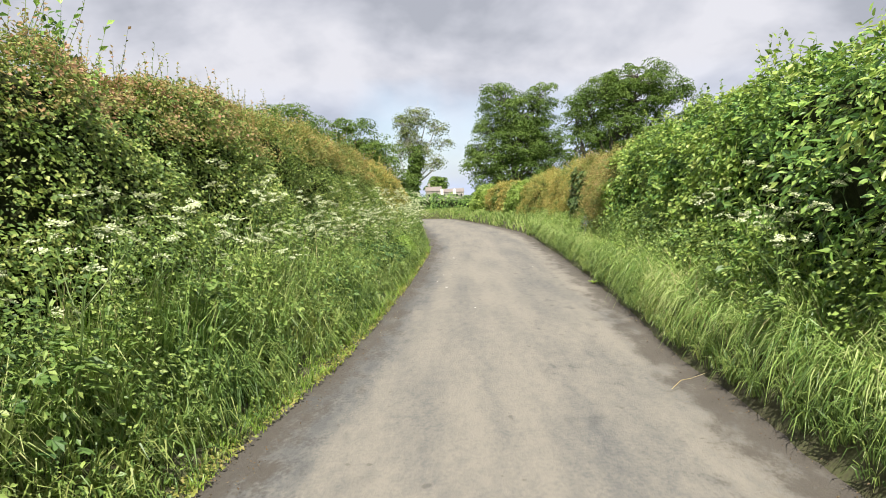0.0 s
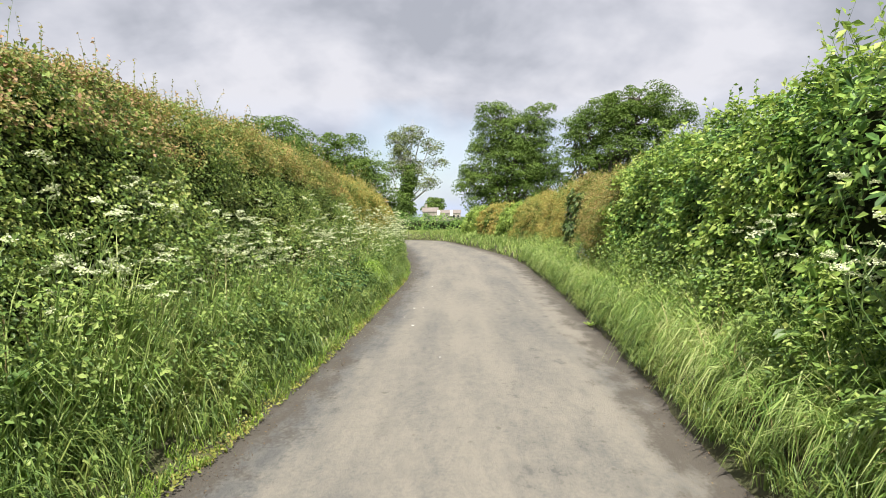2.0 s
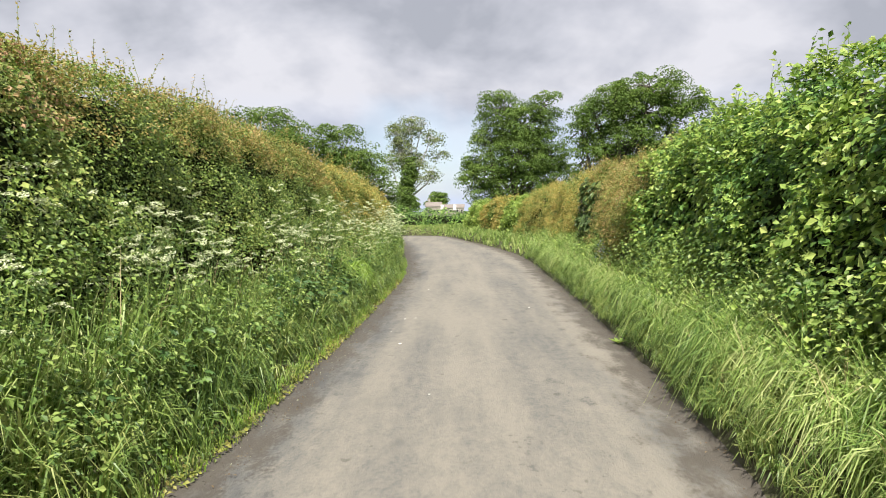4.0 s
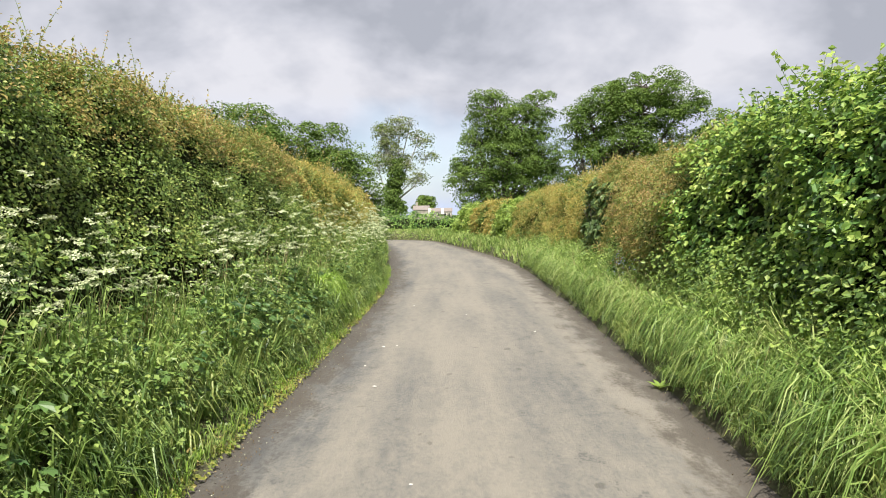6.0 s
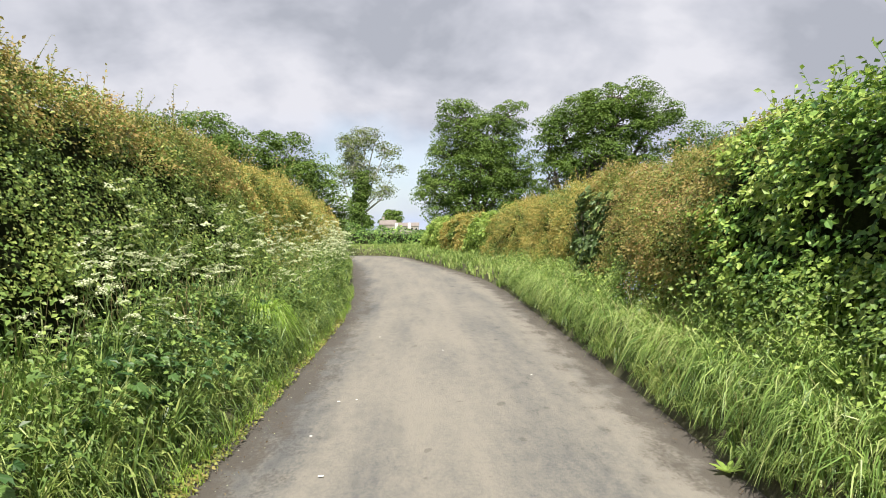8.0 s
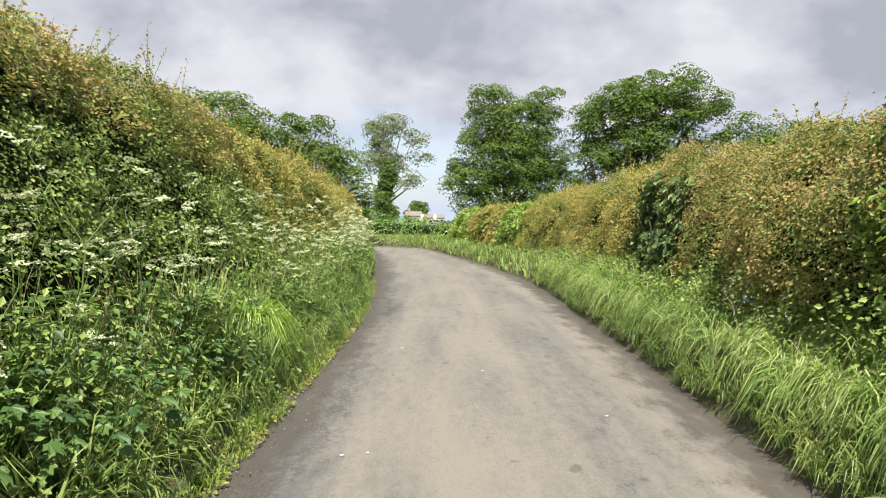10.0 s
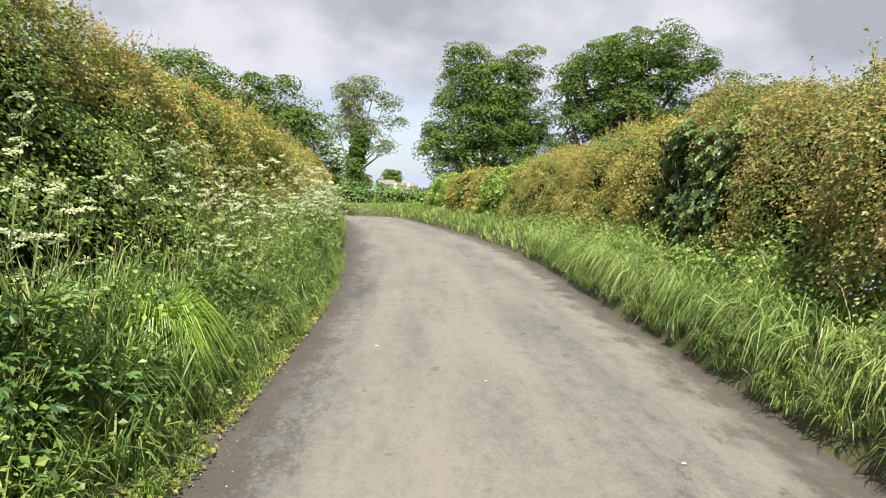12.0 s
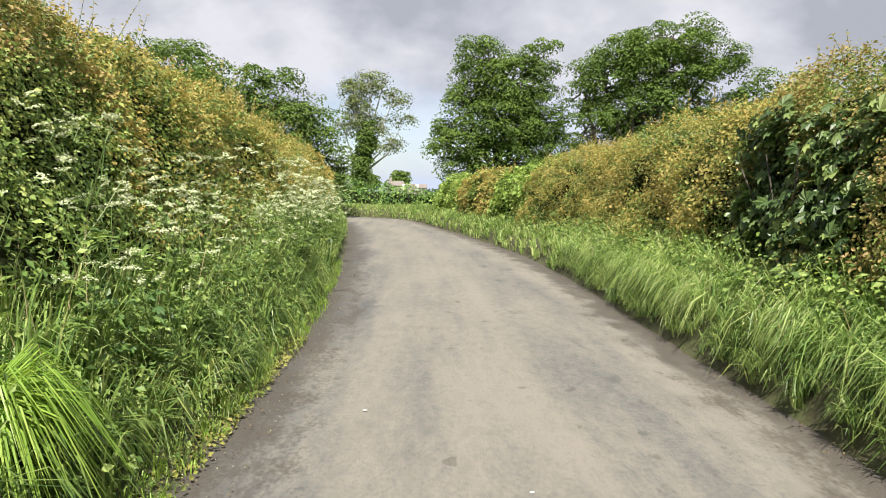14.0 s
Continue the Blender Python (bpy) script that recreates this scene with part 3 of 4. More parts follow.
# ---- hedges ----
PROFILE = {"L": [(1.1, 0.25), (1.05, 0.9), (1.1, 1.5), (1.32, 2.1), (1.62, 2.62), (1.95, 2.9), (2.5, 2.95), (2.9, 2.5), (3.0, 0.2)],
           "R": [(0.8, 0.25), (0.7, 0.8), (0.66, 1.3), (0.82, 2.0), (1.06, 2.42), (1.42, 2.64), (2.0, 2.62), (2.4, 2.2), (2.5, 0.2)]}
TOP = {"L": ([-4, 5, 10, 13, 16, 18.5, 21, 26, 32, 45], [1.02, 1.02, 1.02, 1.04, 0.99, 0.93, 0.90, 0.90, 0.92, 0.92]),
       "R": ([-4, 5, 9, 13, 18, 20, 25, 30, 36, 45, 50], [1.06, 1.05, 0.99, 0.97, 0.95, 0.94, 0.91, 0.86, 0.81, 0.78, 0.76])}


def hedge_shell(side, s, u, inward):
    """Places and outward normals on a hedge's shell: run s, u from 0 at the foot to 1 behind the crest, beyond it down the back."""
    edge, prof = (EL if side == "L" else ER), np.array(PROFILE[side])
    run = np.r_[0, np.cumsum(np.linalg.norm(np.diff(prof, axis=0), axis=1))]
    run /= run[-2]
    d, z = np.interp(u, run, prof[:, 0]), np.interp(u, run, prof[:, 1])
    k = np.clip(np.searchsorted(run, u) - 1, 0, len(prof) - 2)
    seg = unit(prof[k + 1] - prof[k])
    nd, nz = -seg[:, 1], seg[:, 0]
    z = z * np.interp(s, *TOP[side])
    if side == "L":
        d = d + np.interp(s, [14, 24, 34], [0, -0.25, -0.5])
    xy, out = edge.at(s, d)
    p = np.c_[xy, z]
    nrm = unit(np.c_[out * nd[:, None], nz])
    bulge = 0.24 * vnoise(p, 0.9, 1) + 0.15 * vnoise(p, 0.38, 2)
    return p + nrm * (bulge - inward)[:, None], nrm


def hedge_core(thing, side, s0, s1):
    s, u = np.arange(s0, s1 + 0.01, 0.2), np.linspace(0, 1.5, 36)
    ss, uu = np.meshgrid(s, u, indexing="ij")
    # Closed sheet behind the leaves, coloured as the shaded hollows.
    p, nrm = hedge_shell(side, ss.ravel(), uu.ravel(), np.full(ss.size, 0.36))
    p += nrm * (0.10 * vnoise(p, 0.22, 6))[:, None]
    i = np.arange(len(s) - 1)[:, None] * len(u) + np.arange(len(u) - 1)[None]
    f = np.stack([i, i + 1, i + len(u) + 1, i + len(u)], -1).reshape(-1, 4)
    return mesh_ob("shaded_twig_core", p - np.array(thing.location), f, TWIG_SHADE, thing, "solid twig core inside the hedge, near-black for the shade between leaves")


def hedge_leaves(thing, name, side, s0, s1, n, size, aspect, shape, mat, label, u_range=(0, 1), depth=0.28, gap=-0.35, seed=4, up=0.6, out=0.0, spray=6, reach=0.10):
    """Leaves in sprays: each spray is a twig end with leaves to both sides."""
    m = n // spray
    s = rng.uniform(s0 - 0.15, s1 + 0.15, m)
    u = rng.uniform(*u_range, m)
    p, nrm = hedge_shell(side, s, u, depth * rng.random(m) ** 1.5 - 0.03 - out)
    holes = vnoise(p, 0.33, seed) + 0.5 * vnoise(p, 0.14, seed + 1)
    keep = holes + rng.normal(0, 0.15, m) > gap
    p, nrm = p[keep], nrm[keep]
    m = len(p)
    twig = unit(0.8 * nrm + rng.normal(0, 0.7, (m, 3)) + np.array([0, 0, 0.15]))
    top = unit(nrm + up * np.array([0, 0, 1.0]) + 0.45 * rng.normal(size=(m, 3)))
    across = np.cross(twig, top)
    big_ = rng.uniform(0.75, 1.3, m)
    k = np.repeat(np.arange(m), spray)
    j = np.tile(np.arange(spray), m)
    n = len(k)
    t = (j + 0.5) / spray
    flip = np.where(j % 2, 1.0, -1.0)[:, None]
    q = p[k] + twig[k] * ((t - 0.5) * 2 * reach * big_[k])[:, None] - np.array([0, 0, 1.0]) * (t ** 2 * reach * 0.5)[:, None] + rng.normal(0, reach * 0.12, (n, 3))
    way = twig[k] * (0.35 + t)[:, None] + across[k] * flip * (1.15 - t)[:, None] + rng.normal(0, 0.2, (n, 3)) - np.array([0, 0, 0.15])
    face = top[k] + 0.35 * rng.normal(size=(n, 3))
    ln = rng.uniform(*size, n) * big_[k]
    v, f = leaves(q - np.array(thing.location), face, way, ln, ln * aspect, shape)
    return mesh_ob(name, v, f, mat, thing, label, "stuff")


def hedge_shoots(thing, side, s0, s1, n, tall, leaf, mat, label, u_range=(0.55, 0.9), per=14):
    """Loose new shoots: thin stems with leaves that stand out of the hedge."""
    s, u = rng.uniform(s0, s1, n), rng.uniform(*u_range, n)
    p, nrm = hedge_shell(side, s, u, np.full(n, 0.05))
    pieces, lp, ln_, lw = [], [], [], []
    base = np.array(thing.location)
    for a, b in zip(p, nrm):
        t = rng.uniform(*tall) * rng.uniform(0.5, 1.0)
        way = unit(b * 0.35 + np.array([0, 0, 1.0]) + rng.normal(0, 0.22, 3))
        bend = rng.normal(0, 0.12, 3)
        line = [a + way * t * k + bend * t * k * k for k in (0, 0.35, 0.7, 1.0)]
        pieces.append(tube(np.array(line) - base, [0.004, 0.0035, 0.0025, 0.001], 3))
        for k in np.linspace(0.15, 1.0, per):
            q = a + way * t * k + bend * t * k * k
            lp.append(q)
            lw.append(rng.normal(size=3) + way * 0.8)
            ln_.append(rng.normal(size=3) * 0.7 + [0, 0, 1])
    v, f = joined(pieces)
    mesh_ob("shoot_growth", v, f, STEM, thing, "thin upright new stems", "stuff")
    m = len(lp)
    size = rng.uniform(*leaf, m)
    v, f = leaves(np.array(lp) - base, np.array(ln_), np.array(lw), size, size * 0.6, DIAMOND)
    mesh_ob("shoot_foliage", v, f, mat, thing, label, "stuff")


def hedge(name, side, s0, s1, label, category="hedge"):
    mid_s = (s0 + s1) / 2
    xy, _ = (EL if side == "L" else ER).at(np.array([mid_s]), np.array([1.5]))
    thing = empty(name, (xy[0, 0], xy[0, 1], 0.2), label, category, "hedge along the lane")
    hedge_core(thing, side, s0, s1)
    hedge_leaves(thing, "field_side_foliage", side, s0, s1, int(220 * (s1 - s0)), (0.07, 0.12), 0.75, DIAMOND, HAW, "green leaves on the field side", (0.9, 1.45), 0.1, -0.8)
    return thing


def build_hedges():
    # Left side: one long hawthorn hedge in three growths.
    for s0, s1, n, size, tip, label in ((1.5, 9.5, 76000, (0.024, 0.048), HAW_RED, "tall trimmed hawthorn hedge, dark green with reddish new tips"),
                                        (9.5, 19, 98000, (0.021, 0.040), HAW_OLIVE, "tall hawthorn hedge, green with olive-brown new tips"),
                                        (19, 34, 76000, (0.028, 0.050), HAW_GOLD, "hawthorn hedge with golden-brown sunlit top")):
        t = hedge("hawthorn_hedge", "L", s0, s1, label)
        hedge_leaves(t, "foliage", "L", s0, s1, n, size, 0.75, DIAMOND, HAW, "small dark green hawthorn leaves", (0.22, 0.95), 0.26, gap=-0.5)
        part_n = int(n * (0.6 if s0 < 19 else 1.0))
        hedge_leaves(t, "new_growth", "L", s0, s1, part_n, size, 0.7, DIAMOND, tip, "fresh coloured leaves over the top", (0.5 if s0 < 19 else 0.2, 0.97), 0.14, -0.12 if s0 < 19 else -0.3, 9, 0.6, 0.03)
        hedge_shoots(t, "L", s0, s1, int(16 * (s1 - s0)), (0.2, 0.65), (0.025, 0.05), tip, "sparse leaves on the shoots", (0.55, 0.85))
    t = hedge("elder_shoot_clump", "L", 4.4, 6.4, "loose leafy elder shoots rising out of the hedge top", "bush")
    hedge_shoots(t, "L", 4.4, 6.4, 14, (0.5, 0.95), (0.05, 0.09), ELDER, "broad green shoot leaves", (0.58, 0.75), 12)
    t = hedge("hawthorn_hedge", "L", -4, 1.5, "tall trimmed hawthorn hedge beside the lane")
    hedge_leaves(t, "foliage", "L", -4, 1.5, 20000, (0.03, 0.05), 0.75, DIAMOND, HAW, "small dark green hawthorn leaves", (0, 0.97))
    t = hedge("hawthorn_hedge", "L", 34, 58, "far hawthorn hedge turning round the bend")
    hedge_leaves(t, "foliage", "L", 34, 58, 32000, (0.06, 0.12), 0.75, DIAMOND, HAW, "small green hawthorn leaves", (0, 0.97))
    hedge_leaves(t, "new_growth", "L", 34, 58, 22000, (0.06, 0.12), 0.7, DIAMOND, HAW_GOLD, "golden leaves over the top", (0.4, 0.97), 0.14, -0.2, 9, 0.6, 0.03)

    # Right side: a mixed hedge, shrub after shrub.
    t = hedge("elder_bush", "R", -4, 7.6, "dense dark green broad-leaved elder bush in the hedge", "bush")
    hedge_leaves(t, "foliage", "R", -4, 7.6, 36000, (0.055, 0.10), 0.48, OVAL, ELDER, "long glossy green leaflets", (0.05, 0.97), 0.34, -0.25, 4, 0.75, 0.0, 7, 0.14)
    hedge_leaves(t, "young_foliage", "R", -4, 7.6, 22000, (0.05, 0.095), 0.5, DIAMOND, BRAMBLE, "lighter young leaves over the face", (0.1, 0.95), 0.12, 0.05, 5, 0.8, 0.04, 7, 0.13)
    hedge_shoots(t, "R", 0, 7.6, 60, (0.2, 0.5), (0.06, 0.10), BRAMBLE, "light young shoot leaves", (0.5, 0.8), 9)
    t = hedge("bramble_bush", "R", 7.6, 14.0, "light yellow-green bramble and hazel bush in the hedge", "bush")
    hedge_leaves(t, "foliage", "R", 7.6, 14.0, 38000, (0.038, 0.07), 0.75, OVAL, ELDER, "toothed green leaves", (0.05, 0.97), 0.34, -0.25, 4, 0.8, 0.0, 5, 0.09)
    hedge_leaves(t, "young_foliage", "R", 7.6, 14.0, 28000, (0.036, 0.07), 0.8, DIAMOND, BRAMBLE, "pale yellow-green young leaves", (0.1, 0.97), 0.12, -0.05, 5, 0.8, 0.04, 5, 0.09)
    hedge_shoots(t, "R", 7.6, 14.0, 70, (0.25, 0.65), (0.04, 0.08), BRAMBLE, "pale leaves on arching shoots", (0.45, 0.8), 10)
    for s0, s1, n, size, a, b, label in ((14.0, 20.3, 76000, (0.020, 0.038), HAW, HAW_OLIVE, "hawthorn hedge with brown and red-tinged small leaves"),
                                         (20.3, 31.5, 78000, (0.026, 0.046), HAW, HAW_GOLD, "golden-brown sunlit hawthorn hedge"),
                                         (35.5, 39.5, 14000, (0.05, 0.10), HAW, HAW_GOLD, "golden hawthorn stretch of the far hedge")):
        t = hedge("hawthorn_hedge", "R", s0, s1, label)
        hedge_leaves(t, "foliage", "R", s0, s1, int(n * 0.75), size, 0.75, DIAMOND, a, "small green hawthorn leaves", (0, 0.97), gap=-0.55)
        hedge_leaves(t, "new_growth", "R", s0, s1, int(n * 0.95), size, 0.7, DIAMOND, b, "coloured new leaves", (0.15, 0.97), 0.16, -0.2, 9, 0.6, 0.03, 9, 0.14)
        if s0 < 15:
            hedge_leaves(t, "red_growth", "R", s0, s1, n // 4, size, 0.7, DIAMOND, HAW_RED, "red-brown new leaves", (0.3, 0.97), 0.12, 0.2, 11, 0.6, 0.04)
        hedge_shoots(t, "R", s0, s1, int(9 * (s1 - s0)), (0.15, 0.45), (0.025, 0.06), b, "sparse leaves on the shoots", (0.5, 0.8))
    for s0, s1, n, label in ((31.5, 35.5, 14000, "green hazel bush in the far hedge"), (39.5, 45.6, 20000, "low green mixed hedge near the bend")):
        t = hedge("hazel_bush", "R", s0, s1, label, "bush")
        hedge_leaves(t, "foliage", "R", s0, s1, n, (0.07, 0.13), 0.75, DIAMOND, BRAMBLE, "green hazel leaves", (0, 0.97), 0.3)

    # The sycamore shrub with its large leaves, each one a piece.
    xy, _ = ER.at(np.array([19.35]), np.array([0.8]))
    t = empty("sycamore_shrub", (xy[0, 0], xy[0, 1], 0.5), "dark green sycamore shrub with large lobed leaves growing through the hedge", "bush", "hedge along the lane")
    stem = [tube([(0.25 * k, 0.3 * k, -0.2), (0.1 * k - 0.1, 0.5 * k, 0.6), (-0.15, 0.75 * k, 1.35 - 0.2 * abs(k))], [0.018, 0.013, 0.006], 6) for k in (-1, -0.3, 0.4, 1)]
    v, f = joined(stem)
    mesh_ob("stem", v, f, BARK, t, "thin grey-brown stems")
    hedge_leaves(t, "foliage", "R", 18.5, 20.2, 1900, (0.07, 0.115), 1.0, LOBED, MAPLE, "large dark lobed leaves", (0.08, 0.52), 0.2, -0.7, 4, 0.4, 0.08, 3, 0.12)
    shapes = []
    for k in range(3):
        ln = 0.085 + 0.018 * k
        v, f = leaves(np.zeros((1, 3)), np.array([[0, 0, 1.0]]), np.array([[1.0, 0, 0]]), ln, ln, LOBED)
        me = bpy.data.meshes.new("leaf")
        me.from_pydata(v, [], f)
        me.materials.append(MAPLE_ONE)
        shapes.append(me)
    n = 290
    p, nrm = hedge_shell("R", rng.uniform(18.45, 20.3, n), rng.uniform(0.08, 0.53, n), rng.uniform(-0.16, -0.04, n))
    for a, b in zip(p, nrm):
        z = Vector(b + [0, 0, 0.5] + rng.normal(0, 0.4, 3)).normalized()
        x = Vector(b * 0.4 - [0, 0, 0.9] + rng.normal(0, 0.5, 3))
        x = (x - x.dot(z) * z).normalized()
        leaf = new("leaf", shapes[rng.integers(3)])
        leaf.parent = t
        rot = Matrix((x, z.cross(x), z)).transposed().to_4x4()
        leaf.matrix_basis = Matrix.Translation(Vector(a) - t.location) @ rot


build_hedges()


# ---- trees ----
def tree(name, at, label, trunk_h, radius, lobes, clumps, per, leaf, mat, bark, seed, spread=0.55, shape=DIAMOND, twiggy=0):
    """A trunk that forks into limbs, and a crown of many leaf clumps spread through the lobes (x, y, z, rx, ry, rz)."""
    r = np.random.default_rng(seed)
    thing = empty(name, at, label, "tree", "trees beyond the hedges")
    pieces = [tube([(0, 0, -0.5), (0.05, 0, trunk_h * 0.4), (0.0, 0.1, trunk_h)], [radius * 1.3, radius, radius * 0.8], 9)]
    tips = []
    lob = np.array(lobes, float)
    vol = lob[:, 3] * lob[:, 4] * lob[:, 5]
    for k in r.choice(len(lob), clumps, p=vol / vol.sum()):
        w = unit(r.normal(size=3))
        c = lob[k, :3] + w * lob[k, 3:] * r.uniform(0.45, 1.0) ** 0.6
        tips.append((k, c))
    for k, l in enumerate(lob):
        start = np.array([0, 0.1, trunk_h * 0.9])
        bow = (start + l[:3]) / 2 + [0, 0, -0.25] + r.normal(0, 0.25, 3)
        mid_ = [start, start * 0.6 + bow * 0.4, bow, l[:3]]
        pieces.append(tube(mid_, [radius * 0.6, radius * 0.45, radius * 0.35, radius * 0.15], 6))
    for k, c in tips[::2 if not twiggy else 1]:
        a = lob[k, :3] + r.normal(0, 0.2, 3)
        pieces.append(tube([a, (a + c) / 2 + r.normal(0, 0.15, 3), c], [radius * 0.14, radius * 0.08, radius * 0.03], 4))
        for _ in range(twiggy):
            e = c + r.normal(0, 0.35, 3) + [0, 0, 0.2]
            pieces.append(tube([(a + c) / 2, c, e], [radius * 0.06, radius * 0.05, radius * 0.02], 3))
    v, f = joined(pieces)
    mesh_ob("trunk", v, f, bark, thing, "trunk forking into spreading limbs")
    cs = np.array([c for _, c in tips])
    n = clumps * per
    ci = np.repeat(np.arange(clumps), per)
    size = r.uniform(0.5, 1.4, clumps)[ci][:, None]
    # Each clump is a pad of leaves: domed above, open and shaded below.
    dome = unit(r.normal(size=(n, 3)) + [0, 0, 0.9])
    off = dome * r.uniform(0.55, 1.0, (n, 1)) ** 0.5 * [spread * 1.5, spread * 1.5, spread * 1.0] * size
    p = cs[ci] + off
    ln = r.uniform(*leaf, n)
    v, f = leaves(p, r.normal(0, 0.35, (n, 3)) + [0, 0, 0.6] + 1.0 * dome, r.normal(size=(n, 3)) - [0, 0, 0.3], ln, ln * 0.8, shape)
    mesh_ob("crown", v, f, mat, thing, "broad crown of leaf clumps with gaps")
    return thing


def build_trees():
    tree("sycamore_tree", (5.4, 49.5, -0.3), "full green sycamore standing behind the hedge", 2.6, 0.28,
         [(-1.6, 0, 4.6, 1.7, 1.7, 1.4), (0.2, 0, 5.3, 2.2, 2.1, 1.8), (-0.9, 0.2, 8.2, 1.5, 1.5, 1.3), (1.9, 0, 8.5, 1.1, 1.3, 1.3), (2.2, 0.3, 5.6, 1.5, 1.6, 1.6), (-2.3, 0, 3.9, 1.1, 1.2, 1.0),
          (0.5, 0, 7.2, 1.9, 1.5, 1.2), (0.3, 0, 3.2, 2.6, 1.6, 1.0), (-1.7, 0, 6.3, 1.0, 1.2, 0.9), (-1.7, 0, 2.6, 1.2, 1.2, 0.8), (2.4, 0, 3.6, 1.5, 1.4, 1.0)],
         430, 160, (0.08, 0.14), TREE, BARK, 3, 0.42)
    tree("sycamore_tree", (12.2, 48.5, -0.3), "tall spreading sycamore with a domed crown", 3.0, 0.34,
         [(1.7, 0, 9.2, 2.3, 2.2, 1.2), (-0.5, 0, 8.5, 1.5, 1.8, 1.1), (-1.7, 0, 7.4, 1.6, 2.0, 1.2), (4.0, 0, 8.3, 1.4, 1.8, 0.9), (0.3, 0.3, 5.8, 2.5, 2.2, 1.4), (3.2, 0.3, 6.2, 1.8, 1.6, 1.2), (-2.4, 0, 4.9, 1.6, 1.6, 1.5),
          (1.2, 0, 7.8, 2.6, 1.8, 1.2), (0.3, 0, 3.6, 2.8, 1.6, 0.9), (-2.6, 0, 6.6, 1.0, 1.3, 0.9), (3.6, 0, 4.2, 1.6, 1.4, 0.9)],
         460, 160, (0.08, 0.14), TREE, BARK, 8, 0.42)
    for x, y, h, k in ((18.3, 47.5, 8.0, 1), (21.5, 50, 8.2, 2), (25.5, 52, 7.2, 3), (29, 50, 6.4, 4)):
        tree("ash_tree", (x, y, -0.3), "small green tree farther along the field", 2.0, 0.14,
             [(0, 0, h - 1.6, 1.7, 1.5, 1.5), (0.5, 0, h - 3.2, 1.9, 1.6, 1.4)], 80, 110, (0.10, 0.17), TREE, BARK, 20 + k, 0.42)
    for x, y, h, w, k in ((-3.7, 47.8, 5.7, 1.25, 1), (-5.4, 46.5, 7.0, 1.7, 2), (-7.3, 45.0, 7.1, 1.8, 3), (-9.8, 46.5, 8.3, 1.6, 4), (-8.4, 43.0, 6.7, 1.6, 5), (-11.5, 44, 7.6, 1.9, 6), (-14.5, 45, 7.6, 2, 7)):
        tree("hawthorn_tree", (x, y, -0.3), "dense dark green hedgerow tree", 1.6, 0.16,
             [(0, 0, h - 1.3, w, w, 1.4), (0.3, 0, h - 2.9, w * 1.1, w, 1.5), (-0.4, 0, h - 4.2, w, w, 1.2)], 150, 88, (0.09, 0.16), TREE, BARK, 40 + k, 0.42)
    tree("ivy_clad_tree", (-2.2, 60, -0.3), "half-dead pale tree with thin leaves and ivy", 3.2, 0.17,
         [(-0.4, 0, 6.6, 0.9, 1.0, 1.3), (0.4, 0, 8.5, 0.9, 1.0, 0.9), (1.9, 0, 7.6, 0.8, 0.9, 0.6), (2.5, 0, 6.2, 0.7, 0.8, 0.5), (0.6, 0, 5.6, 0.9, 1.0, 1.0), (-0.9, 0, 8.0, 0.6, 0.7, 0.9), (1.5, 0, 4.6, 0.9, 0.8, 0.5), (1.3, 0, 8.9, 0.6, 0.7, 0.6), (-1.3, 0, 5.6, 0.5, 0.6, 0.8)],
         160, 60, (0.09, 0.15), ASHEN, PALE_BARK, 77, 0.42, DIAMOND, 4)
    tree("ivy_mass", (-2.5, 59.6, -0.3), "dark ivy thick round the pale tree's trunk", 2.0, 0.2,
         [(0.1, 0, 3.4, 0.6, 0.6, 0.9), (0.4, 0, 4.6, 0.6, 0.6, 0.8), (-0.1, 0, 2.2, 0.5, 0.6, 0.8), (0.6, 0, 5.7, 0.4, 0.4, 0.7)], 90, 90, (0.10, 0.18), TREE, BARK, 78, 0.3)
    for x, y, h, k in ((-4.0, 296, 10.2, 1), (-17, 310, 9.0, 2), (17, 300, 5.5, 3)):
        tree("garden_tree", (x, y + 14, -0.3), "round tree behind the distant cottage", 3.0, 0.3,
             [(0, 0, h - 3, 4.2, 4, 2.8), (-1, 0, h - 5, 4.6, 4, 2.6)], 90, 60, (0.5, 0.9), TREE, BARK, 90 + k, 1.0)


build_trees()


